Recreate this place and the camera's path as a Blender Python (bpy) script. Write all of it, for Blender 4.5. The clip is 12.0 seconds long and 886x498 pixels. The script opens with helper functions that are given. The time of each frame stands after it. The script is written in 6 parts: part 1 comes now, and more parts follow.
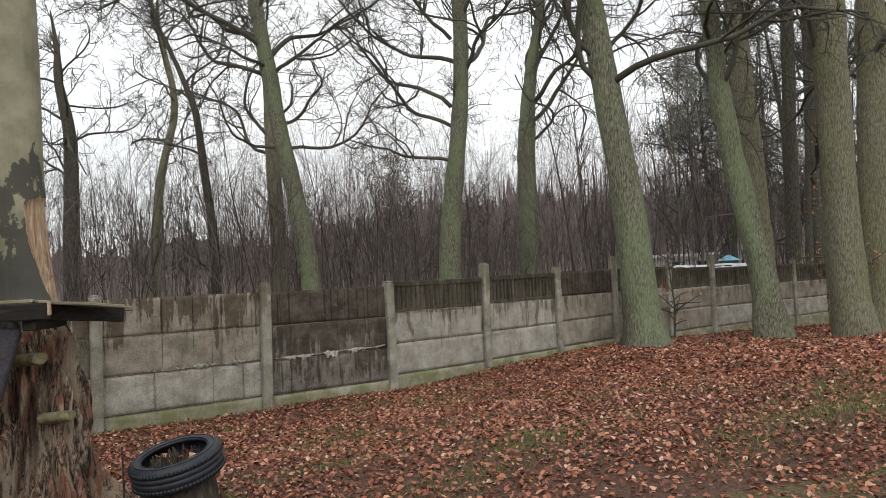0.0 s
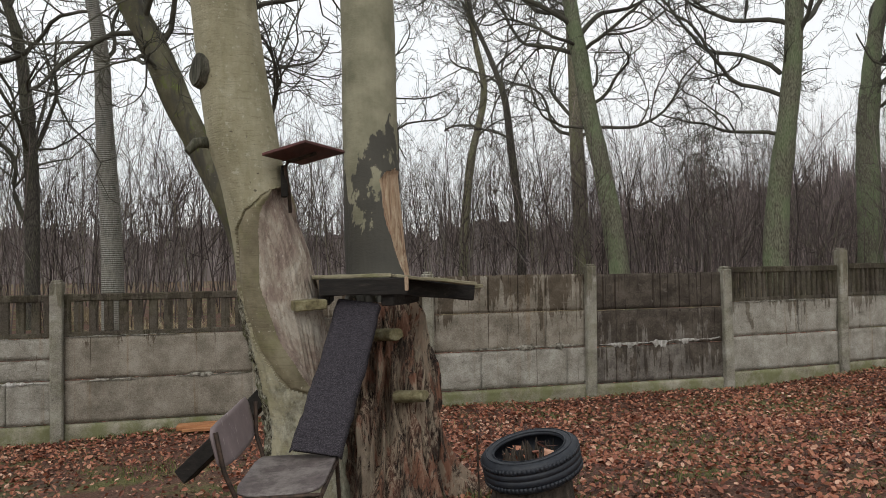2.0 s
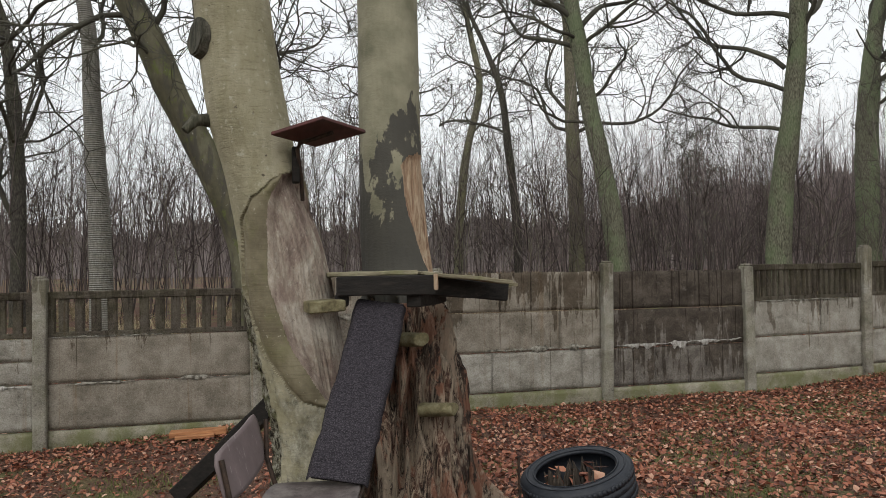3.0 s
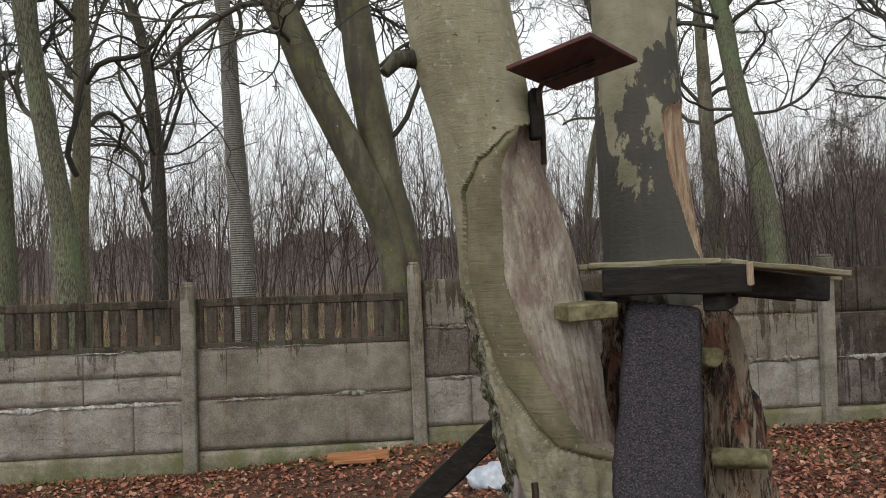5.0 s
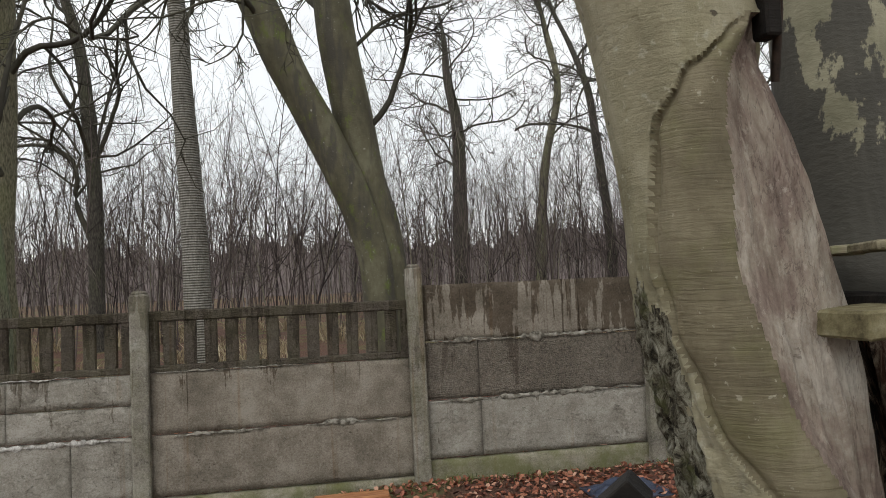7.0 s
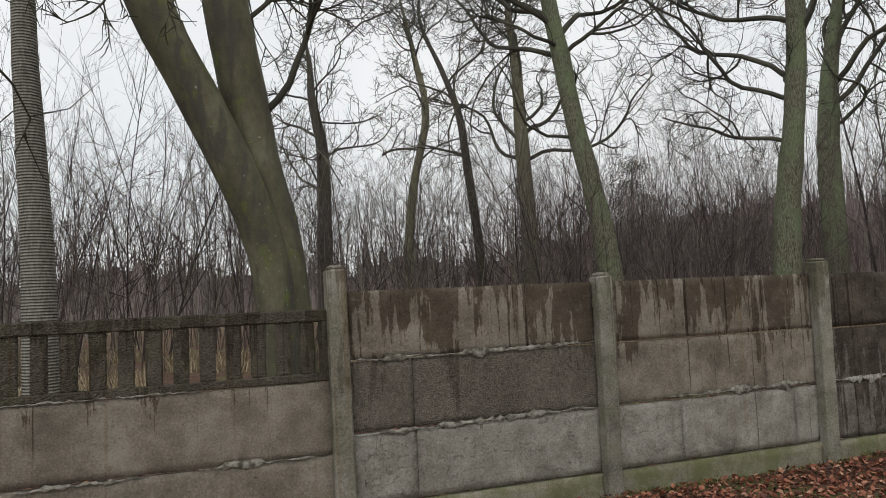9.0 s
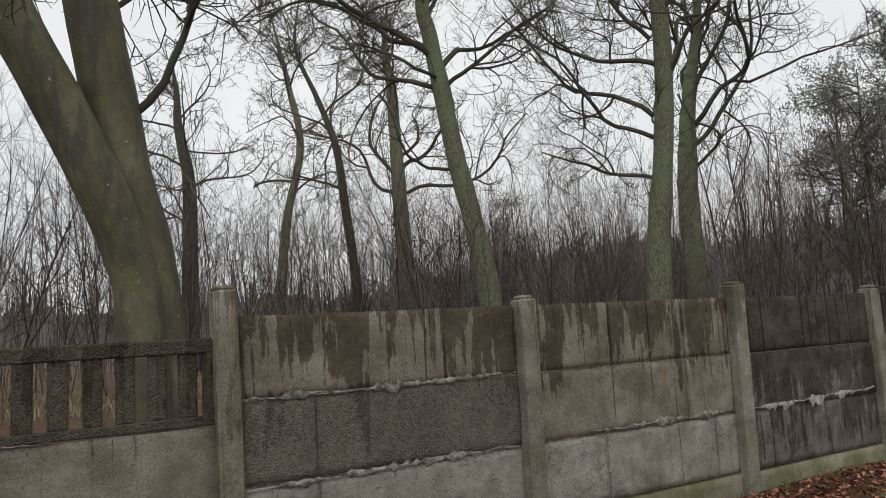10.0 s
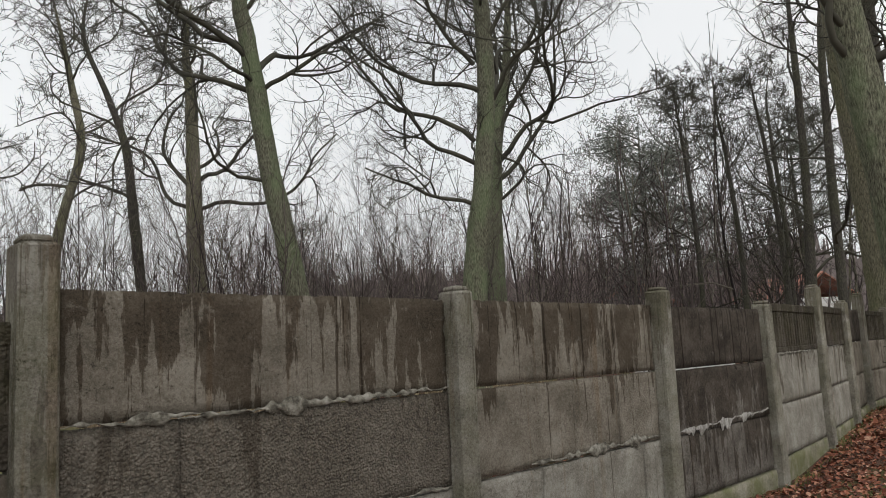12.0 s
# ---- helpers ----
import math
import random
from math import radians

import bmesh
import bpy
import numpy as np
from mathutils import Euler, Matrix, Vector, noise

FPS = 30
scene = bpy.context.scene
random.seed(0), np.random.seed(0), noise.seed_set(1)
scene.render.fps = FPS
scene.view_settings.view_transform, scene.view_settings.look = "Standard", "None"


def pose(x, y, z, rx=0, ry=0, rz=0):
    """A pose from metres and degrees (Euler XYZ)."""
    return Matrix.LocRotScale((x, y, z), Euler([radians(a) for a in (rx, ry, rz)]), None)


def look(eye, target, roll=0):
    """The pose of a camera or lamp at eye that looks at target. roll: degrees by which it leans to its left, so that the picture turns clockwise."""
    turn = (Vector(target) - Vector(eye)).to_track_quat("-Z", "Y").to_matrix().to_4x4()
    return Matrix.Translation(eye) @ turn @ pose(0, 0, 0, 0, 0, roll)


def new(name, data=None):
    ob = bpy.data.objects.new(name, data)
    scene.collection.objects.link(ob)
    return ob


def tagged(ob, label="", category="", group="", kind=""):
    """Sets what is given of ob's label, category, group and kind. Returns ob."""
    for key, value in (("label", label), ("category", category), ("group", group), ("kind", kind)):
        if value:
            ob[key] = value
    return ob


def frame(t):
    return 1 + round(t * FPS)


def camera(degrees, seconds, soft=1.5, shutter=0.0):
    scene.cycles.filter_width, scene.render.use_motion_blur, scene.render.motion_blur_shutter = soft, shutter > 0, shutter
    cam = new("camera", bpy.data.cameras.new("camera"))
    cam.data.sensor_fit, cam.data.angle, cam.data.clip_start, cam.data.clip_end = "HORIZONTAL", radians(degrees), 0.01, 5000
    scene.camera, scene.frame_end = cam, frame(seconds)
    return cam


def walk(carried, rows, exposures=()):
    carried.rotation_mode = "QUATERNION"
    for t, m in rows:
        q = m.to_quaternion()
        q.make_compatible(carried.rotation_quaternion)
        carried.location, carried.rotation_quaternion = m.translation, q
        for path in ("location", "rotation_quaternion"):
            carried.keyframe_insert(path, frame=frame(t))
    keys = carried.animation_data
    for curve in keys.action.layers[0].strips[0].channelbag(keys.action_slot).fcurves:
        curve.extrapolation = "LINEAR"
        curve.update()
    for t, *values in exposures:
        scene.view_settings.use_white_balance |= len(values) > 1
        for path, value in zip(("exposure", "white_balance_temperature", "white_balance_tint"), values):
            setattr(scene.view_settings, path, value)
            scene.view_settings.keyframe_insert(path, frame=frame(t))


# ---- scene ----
cam = camera(60.3, 12.0, soft=0.8)
METRES, EYE, TILT, LEAN, TURN = 7.85, 1.5, 0.0, 0.0, -35.8
ROWS = [
    (0.0, 0.0, 0.0, 0.0, 0.09, 1.94, 2.56),
    (0.5, -0.0229, 0.0108, 0.0035, 6.68, 2.24, 2.7),
    (1.0, -0.0392, 0.0212, 0.0002, 14.87, 1.78, 2.31),
    (1.5, -0.0499, 0.0493, 0.0013, 20.61, 1.59, 1.7),
    (2.0, -0.0693, 0.0762, -0.0007, 22.02, 1.36, 0.98),
    (2.5, -0.0985, 0.0987, 0.0011, 21.08, 1.02, 1.14),
    (3.0, -0.1223, 0.1308, -0.0007, 21.34, 1.11, 0.82),
    (5.0, -0.2575, 0.2323, -0.0073, 30.01, 1.73, 1.84),
    (5.5, -0.2961, 0.2472, -0.0085, 32.84, 1.94, 2.05),
    (6.0, -0.3246, 0.2735, -0.0082, 30.34, 1.84, 1.77),
    (6.5, -0.3543, 0.3047, -0.0085, 29.9, 2.3, 1.94),
    (7.0, -0.3915, 0.3312, -0.0111, 25.76, 2.29, 2.43),
    (9.0, -0.5147, 0.4368, -0.0311, 15.05, 4.07, 2.67),
    (9.5, -0.5408, 0.479, -0.0335, 13.54, 6.84, 3.04),
    (10.0, -0.5688, 0.5188, -0.0383, 5.4, 6.35, 3.34),
    (10.5, -0.593, 0.5562, -0.0471, 1.74, 6.32, 2.96),
    (11.0, -0.6203, 0.6048, -0.0489, -3.4, 5.9, 3.43),
    (11.5, -0.6457, 0.6511, -0.051, -9.77, 5.59, 2.61),
    (12.0, -0.6666, 0.7029, -0.0537, -10.47, 7.84, 2.7),
]
walk(cam, [(t, pose(0, 0, EYE, TILT, LEAN, TURN) @ pose(METRES * x, METRES * y, METRES * z, 90 + pitch, roll, yaw)) for t, x, y, z, yaw, pitch, roll in ROWS],
     [(0.0, 0.14), (0.5, 0.02), (1.5, -0.06), (2.5, -0.05), (5.0, 0.0), (5.5, 0.12), (6.0, 0.0), (6.5, -0.06), (7.0, -0.04), (9.0, -0.24), (9.5, -0.34), (10.5, -0.20), (12.0, -0.22)])

# ---- world and light: an overcast winter sky ----
world = bpy.data.worlds.new("overcast_sky")
scene.world = world
world.use_nodes = True
wn, wl = world.node_tree.nodes, world.node_tree.links
wn.clear()
sky = wn.new("ShaderNodeTexSky")
sky.sky_type, sky.sun_disc = "NISHITA", False
sky.sun_elevation, sky.sun_rotation = radians(24), radians(150)
sky_dim = wn.new("ShaderNodeVectorMath")
sky_dim.operation = "SCALE"
sky_dim.inputs["Scale"].default_value = 0.10
cloud = wn.new("ShaderNodeTexNoise")
cloud.inputs["Scale"].default_value, cloud.inputs["Detail"].default_value = 2.2, 5
cloud_ramp = wn.new("ShaderNodeValToRGB")
cloud_ramp.color_ramp.elements[0].position, cloud_ramp.color_ramp.elements[0].color = 0.3, (0.885, 0.905, 0.92, 1)
cloud_ramp.color_ramp.elements[1].position, cloud_ramp.color_ramp.elements[1].color = 0.7, (1.07, 1.07, 1.06, 1)
sky_mix = wn.new("ShaderNodeMixRGB")
sky_mix.inputs[0].default_value = 0.88
back, wout = wn.new("ShaderNodeBackground"), wn.new("ShaderNodeOutputWorld")
back.inputs["Strength"].default_value = 1.15
wl.new(sky.outputs[0], sky_dim.inputs[0])
wl.new(sky_dim.outputs[0], sky_mix.inputs[1])
wl.new(cloud.outputs["Fac"], cloud_ramp.inputs[0])
wl.new(cloud_ramp.outputs[0], sky_mix.inputs[2])
wl.new(sky_mix.outputs[0], back.inputs["Color"])
wl.new(back.outputs[0], wout.inputs["Surface"])
sun = new("sun", bpy.data.lights.new("sun", "SUN"))
sun.data.energy, sun.data.angle, sun.data.color = 1.3, radians(40), (1.0, 0.97, 0.93)
sun.matrix_world = look((-6, -9, 9), (0, 0, 0))


# ---- material helpers ----
class Nodes:
    """A node material in a few lines; coordinates are metres."""

    def __init__(self, name, rough=0.85, metal=0.0, spec=0.3):
        self.mat = bpy.data.materials.new(name)
        self.mat.use_nodes = True
        self.n, self.l = self.mat.node_tree.nodes, self.mat.node_tree.links
        self.bsdf = self.n["Principled BSDF"]
        self.bsdf.inputs["Roughness"].default_value = rough
        self.bsdf.inputs["Metallic"].default_value = metal
        self.bsdf.inputs["Specular IOR Level"].default_value = spec
        self.tc = self.n.new("ShaderNodeTexCoord")

    def link(self, a, b):
        self.l.new(a, b)
        return self

    def coords(self, stretch=(1, 1, 1), shift=(0, 0, 0)):
        m = self.n.new("ShaderNodeMapping")
        m.inputs["Scale"].default_value, m.inputs["Location"].default_value = stretch, shift
        self.l.new(self.tc.outputs["Object"], m.inputs[0])
        return m.outputs[0]

    def noise(self, scale, stretch=(1, 1, 1), detail=6, rough=0.6, shift=(0, 0, 0), warp=0.0):
        t = self.n.new("ShaderNodeTexNoise")
        t.inputs["Scale"].default_value, t.inputs["Detail"].default_value = scale, detail
        t.inputs["Roughness"].default_value, t.inputs["Distortion"].default_value = rough, warp
        self.l.new(self.coords(stretch, shift), t.inputs["Vector"])
        return t.outputs["Fac"]

    def voronoi(self, scale, stretch=(1, 1, 1), feature="F1", out="Distance"):
        t = self.n.new("ShaderNodeTexVoronoi")
        t.feature = feature
        t.inputs["Scale"].default_value = scale
        self.l.new(self.coords(stretch), t.inputs["Vector"])
        return t.outputs[out]

    def ramp(self, fac, *stops):
        r = self.n.new("ShaderNodeValToRGB")
        e = r.color_ramp.elements
        while len(e) < len(stops):
            e.new(0.5)
        for s, (p, c) in zip(e, stops):
            s.position, s.color = p, (c, c, c, 1) if isinstance(c, (int, float)) else (*c, 1)
        self.l.new(fac, r.inputs[0])
        return r.outputs[0]

    def math(self, op, a, b=0.0):
        m = self.n.new("ShaderNodeMath")
        m.operation = op
        for k, v in ((0, a), (1, b)):
            if isinstance(v, (int, float)):
                m.inputs[k].default_value = v
            else:
                self.l.new(v, m.inputs[k])
        return m.outputs[0]

    def mix(self, fac, a, b, kind="MIX"):
        m = self.n.new("ShaderNodeMixRGB")
        m.blend_type = kind
        for k, v in ((0, fac), (1, a), (2, b)):
            if isinstance(v, (int, float)):
                m.inputs[k].default_value = v if k == 0 else (v, v, v, 1)
            elif isinstance(v, tuple):
                m.inputs[k].default_value = (*v, 1)
            else:
                self.l.new(v, m.inputs[k])
        return m.outputs[0]

    def axis(self, which):
        s = self.n.new("ShaderNodeSeparateXYZ")
        self.l.new(self.tc.outputs["Object"], s.inputs[0])
        return s.outputs[which]

    def island(self):
        return self.n.new("ShaderNodeNewGeometry").outputs["Random Per Island"]

    def each(self):
        return self.n.new("ShaderNodeObjectInfo").outputs["Random"]

    def done(self, colour, height=None, bump=0.4, depth=0.01, rough=None):
        if isinstance(colour, tuple):
            self.bsdf.inputs["Base Color"].default_value = (*colour, 1)
        else:
            self.l.new(colour, self.bsdf.inputs["Base Color"])
        if height is not None:
            b = self.n.new("ShaderNodeBump")
            b.inputs["Strength"].default_value, b.inputs["Distance"].default_value = bump, depth
            self.l.new(height, b.inputs["Height"])
            self.l.new(b.outputs[0], self.bsdf.inputs["Normal"])
        if rough is not None:
            self.l.new(rough, self.bsdf.inputs["Roughness"])
        return self.mat


# ---- mesh helpers ----
def mesh_np(name, verts, quads, tris=None, smooth=True):
    """A mesh from numpy arrays of corners, four-sided and three-sided faces."""
    me = bpy.data.meshes.new(name)
    verts = np.asarray(verts, float).reshape(-1, 3)
    quads = np.asarray(quads if quads is not None else [], int).reshape(-1, 4)
    tris = np.asarray(tris if tris is not None else [], int).reshape(-1, 3)
    nq, nt = len(quads), len(tris)
    me.vertices.add(len(verts))
    me.vertices.foreach_set("co", verts.ravel())
    me.loops.add(4 * nq + 3 * nt)
    me.loops.foreach_set("vertex_index", np.concatenate([quads.ravel(), tris.ravel()]).astype(np.int32))
    me.polygons.add(nq + nt)
    me.polygons.foreach_set("loop_start", np.concatenate([np.arange(nq) * 4, 4 * nq + np.arange(nt) * 3]).astype(np.int32))
    me.polygons.foreach_set("use_smooth", np.full(nq + nt, smooth))
    me.update(calc_edges=True)
    return me


class Pile:
    """Gathers corners and faces of many tubes into one mesh."""

    def __init__(self):
        self.v, self.q, self.t, self.count = [], [], [], 0

    def add(self, v, q=None, t=None):
        v = np.asarray(v, float).reshape(-1, 3)
        if q is not None:
            self.q.append(np.asarray(q).reshape(-1, 4) + self.count)
        if t is not None:
            self.t.append(np.asarray(t).reshape(-1, 3) + self.count)
        self.v.append(v)
        self.count += len(v)

    def tubes(self, pts, rad, sides=3):
        """Many tubes at once: pts (m, n, 3), rad (m, n)."""
        m, n, _ = pts.shape
        if not m:
            return
        tan = np.gradient(pts, axis=1)
        tan /= np.linalg.norm(tan, axis=2, keepdims=True) + 1e-9
        lead = pts[:, -1] - pts[:, 0]
        ref = np.where((np.abs(lead[:, 2]) > 0.8 * np.linalg.norm(lead, axis=1))[:, None], [[1.0, 0.13, 0]], [[0.0, 0.1, 1]])
        u = np.cross(tan, ref[:, None, :])
        u /= np.linalg.norm(u, axis=2, keepdims=True) + 1e-9
        w = np.cross(tan, u)
        a = np.arange(sides) / sides * 2 * np.pi
        ring = pts[:, :, None] + rad[:, :, None, None] * (np.cos(a)[:, None] * u[:, :, None] + np.sin(a)[:, None] * w[:, :, None])
        j, k = np.meshgrid(np.arange(n - 1), np.arange(sides), indexing="ij")
        k2 = (k + 1) % sides
        q = np.stack([j * sides + k, j * sides + k2, (j + 1) * sides + k2, (j + 1) * sides + k], -1).reshape(-1, 4)
        q = (np.arange(m) * n * sides)[:, None, None] + q[None]
        self.add(ring, q)

    def mesh(self, name, smooth=True):
        v = np.concatenate(self.v)
        return mesh_np(name, v, np.concatenate(self.q) if self.q else None, np.concatenate(self.t) if self.t else None, smooth)


def thing(name, base, label, category, group="", kind=""):
    ob = new(name)
    ob.empty_display_size = 0.2
    ob.location = base
    return tagged(ob, label, category, group, kind)


def home(ob):
    """Where a thing's origin lies in the world, all thing and part frames being unturned."""
    p = Vector(ob.location)
    while ob.parent:
        p = p + ob.matrix_parent_inverse.translation
        ob = ob.parent
        p = p + Vector(ob.location)
    return p


def part(name, source, material, parent=None, label=""):
    """Links a bmesh, a pile or a mesh, built in world metres, as one object under its thing or part."""
    if isinstance(source, bmesh.types.BMesh):
        me = bpy.data.meshes.new(name)
        bmesh.ops.recalc_face_normals(source, faces=source.faces)
        source.to_mesh(me)
        source.free()
    elif isinstance(source, Pile):
        me = source.mesh(name)
    else:
        me = source
    if material is not None and not me.materials:
        me.materials.append(material)
    ob = new(name, me)
    if parent is not None:
        ob.parent = parent
        ob.matrix_parent_inverse = Matrix.Translation(-home(parent))
    if label:
        tagged(ob, label)
    return ob


def box(bm, lo, hi, bevel=0.0, turn=None, segments=1):
    """A bevelled block between two corners; turn: a matrix put on it."""
    lo, hi = Vector(lo), Vector(hi)
    made = bmesh.ops.create_cube(bm, size=1.0)["verts"]
    bmesh.ops.scale(bm, vec=hi - lo, verts=made)
    bmesh.ops.translate(bm, vec=(lo + hi) / 2, verts=made)
    if bevel:
        edges = list({e for v in made for e in v.link_edges})
        made = bmesh.ops.bevel(bm, geom=edges, offset=bevel, segments=segments, affect="EDGES", profile=0.5)["verts"]
    if turn is not None:
        bmesh.ops.transform(bm, matrix=turn, verts=list(set(made)))
    return made


def roughen(bm, amount, scale, cuts=0):
    """Wear: pushes all corners a little, after an even cut."""
    if cuts:
        bmesh.ops.subdivide_edges(bm, edges=bm.edges[:], cuts=cuts, use_grid_fill=True)
    for v in bm.verts:
        v.co += amount * noise.noise_vector(v.co * scale)


def smooth_line(pts, n):
    """Points (x, y, z, r) joined by a smooth curve of n points."""
    p = np.array(pts, float)
    p = np.vstack([2 * p[0] - p[1], p, 2 * p[-1] - p[-2]])
    out = []
    for t in np.linspace(0, len(pts) - 1 - 1e-6, n):
        i = int(t)
        f = t - i
        a, b, c, d = p[i:i + 4]
        out.append(0.5 * (2 * b + (c - a) * f + (2 * a - 5 * b + 4 * c - d) * f * f + (3 * b - a - 3 * c + d) * f ** 3))
    return np.array(out)


def gz(x, y):
    """Height of the ground."""
    x, y = np.asarray(x, float), np.asarray(y, float)
    s = np.clip((y - 4.7) / 4.5, 0, 1)
    s = s * s * (3 - 2 * s)
    near = 0.05 - 0.34 * s
    near = near - 0.14 * s * np.clip((-x) / 3.0, 0, 1.2) + 0.16 * s * np.clip((x - 6) / 5, 0, 1) - 0.40 * s * np.clip((x - 13) / 10, 0, 1.2)
    near = near - 0.07 * np.exp(-(((x + 1.0) / 1.6) ** 2) - ((y - 7.6) / 1.9) ** 2)
    far = np.clip((y - 12.5) / 20, 0, 1)
    return near * (1 - far) + far * (-0.25) + 0.025 * np.sin(x * 1.7 + 0.8 * y) * np.sin(y * 1.3 - x * 0.4)


# ---- materials ----
def bark_material(name, dark, mid, light, moss=(0.10, 0.13, 0.03), moss_amount=0.5, ridge=(44, 44, 9), depth=0.025, ring=0.0):
    k = Nodes(name, 0.9)
    fine = k.noise(1.0, ridge, 8, 0.65)
    patch = k.noise(1.3, (1, 1, 0.5), 5, 0.6, (4, 1, 7))
    c = k.ramp(fine, (0.36, dark), (0.5, mid), (0.66, light))
    c = k.mix(k.math("MULTIPLY", k.ramp(patch, (0.45, 0.0), (0.62, 1.0)), moss_amount), c, k.mix(0.5, c, moss))
    c = k.mix(k.ramp(k.noise(14, (1, 1, 1), 4, 0.7, (3, 9, 2)), (0.58, 0.0), (0.7, 0.35)), c, light)
    h = fine
    if ring:
        w = k.n.new("ShaderNodeTexWave")
        w.wave_type, w.bands_direction = "BANDS", "Z"
        w.inputs["Scale"].default_value, w.inputs["Distortion"].default_value = ring, 0.6
        k.l.new(k.tc.outputs["Object"], w.inputs["Vector"])
        c = k.mix(0.4, c, k.ramp(w.outputs["Fac"], (0.3, dark), (0.7, light)))
        h = w.outputs["Fac"]
    return k.done(c, h, 0.7, depth)


BARK_OAK = bark_material("oak_bark", (0.035, 0.033, 0.024), (0.12, 0.118, 0.082), (0.235, 0.24, 0.17), (0.15, 0.21, 0.10), 0.9)
BARK_DARK = bark_material("dark_bark", (0.02, 0.018, 0.016), (0.06, 0.054, 0.045), (0.12, 0.11, 0.09), (0.07, 0.09, 0.02), 0.4)
BARK_MOSSY = bark_material("mossy_bark", (0.06, 0.055, 0.038), (0.145, 0.135, 0.092), (0.24, 0.225, 0.16), (0.12, 0.14, 0.04), 0.55)
k = Nodes("smooth_mossy_bark", 0.72, spec=0.35)
sm = k.ramp(k.noise(3.2, (1, 1, 0.6), 7, 0.68), (0.3, (0.045, 0.041, 0.028)), (0.5, (0.095, 0.088, 0.052)), (0.68, (0.15, 0.143, 0.09)))
sm = k.mix(k.ramp(k.noise(1.0, (5, 5, 0.8), 5, 0.6, (4, 2, 1), 0.5), (0.50, 0.0), (0.60, 0.75)), sm, (0.05, 0.045, 0.038))
sm = k.mix(k.ramp(k.noise(6, (1, 1, 0.7), 6, 0.7, (1, 8, 3)), (0.56, 0.0), (0.66, 0.7)), sm, (0.11, 0.14, 0.025))
sm = k.mix(k.ramp(k.noise(34, detail=2, shift=(5, 5, 2)), (0.70, 0.0), (0.73, 0.8)), sm, (0.36, 0.36, 0.31))
BARK_SMOOTH = k.done(sm, k.math("ADD", k.noise(26, (1, 1, 1.8), 7, 0.7), k.noise(7, detail=4)), 0.6, 0.012)
BARK_RING = bark_material("ringed_bark", (0.10, 0.096, 0.082), (0.20, 0.19, 0.165), (0.30, 0.29, 0.255), moss_amount=0.2, ring=9.0)
TWIG = Nodes("twig_bark", 0.9)
TWIG = TWIG.done(TWIG.ramp(TWIG.noise(0.8, detail=3), (0.3, (0.035, 0.032, 0.026)), (0.7, (0.095, 0.092, 0.068))))
k = Nodes("thicket_stems", 0.9)
THICKET = k.done(k.ramp(k.island(), (0.0, (0.028, 0.022, 0.022)), (0.45, (0.078, 0.062, 0.058)), (0.8, (0.135, 0.108, 0.10)), (0.94, (0.15, 0.145, 0.095)), (1.0, (0.25, 0.23, 0.19))))
# purple-brown stems, paler than their bark to include distance haze
k = Nodes("young_stand", 0.9)
STAND_HAZED = k.done(k.ramp(k.island(), (0.0, (0.10, 0.078, 0.078)), (0.6, (0.235, 0.18, 0.175)), (1.0, (0.40, 0.33, 0.31))))
# bark greys lifted: the haze of distance is put into this colour
k = Nodes("hazed_far_woods", 0.9)
FARWOOD_HAZED = k.done(k.ramp(k.island(), (0.0, (0.10, 0.09, 0.086)), (1.0, (0.22, 0.20, 0.188))))
# dark green paled to grey-green, with far haze painted into it
k = Nodes("hazed_pine_needles", 0.8)
NEEDLES_HAZED = k.done(k.ramp(k.island(), (0.0, (0.105, 0.116, 0.10)), (1.0, (0.24, 0.255, 0.22))))
k = Nodes("beech_leaves", 0.7)
ORANGE = k.done(k.ramp(k.island(), (0.0, (0.20, 0.075, 0.03)), (1.0, (0.42, 0.20, 0.09))))
k = Nodes("fallen_leaves", 0.62, spec=0.4)
leaf_tone = k.ramp(k.island(), (0.0, (0.05, 0.02, 0.014)), (0.3, (0.22, 0.075, 0.044)), (0.6, (0.39, 0.14, 0.080)), (0.88, (0.50, 0.23, 0.135)), (1.0, (0.64, 0.46, 0.33)))
LEAVES = k.done(k.mix(0.35, leaf_tone, k.ramp(k.noise(60, detail=3), (0.3, 0.02), (0.7, 0.3)), "OVERLAY"), k.noise(90, detail=2), 0.4, 0.004)
k = Nodes("grass_blades", 0.6)
GRASS = k.done(k.ramp(k.island(), (0.0, (0.035, 0.06, 0.012)), (0.6, (0.10, 0.13, 0.03)), (1.0, (0.26, 0.23, 0.10))))
k = Nodes("dead_grass", 0.7)
STRAW = k.done(k.ramp(k.island(), (0.0, (0.15, 0.11, 0.065)), (0.6, (0.28, 0.22, 0.135)), (1.0, (0.42, 0.36, 0.24))))

# ground: leaf mould with grassy and bare places
k = Nodes("forest_ground", 0.95)
g_fine, g_mid = k.noise(38, detail=8, rough=0.7), k.noise(9, detail=6, rough=0.7, shift=(2, 5, 0))
g_big = k.noise(0.55, detail=5, rough=0.6, shift=(7, 3, 0), warp=0.6)
mould = k.ramp(g_fine, (0.3, (0.035, 0.02, 0.014)), (0.5, (0.105, 0.055, 0.037)), (0.68, (0.22, 0.12, 0.078)))
grassy = k.ramp(g_fine, (0.3, (0.05, 0.055, 0.02)), (0.55, (0.14, 0.145, 0.05)), (0.75, (0.28, 0.25, 0.12)))
earth = k.ramp(g_mid, (0.3, (0.05, 0.037, 0.025)), (0.7, (0.13, 0.10, 0.07)))
g = k.mix(k.ramp(g_big, (0.50, 0.0), (0.60, 0.85)), mould, grassy)
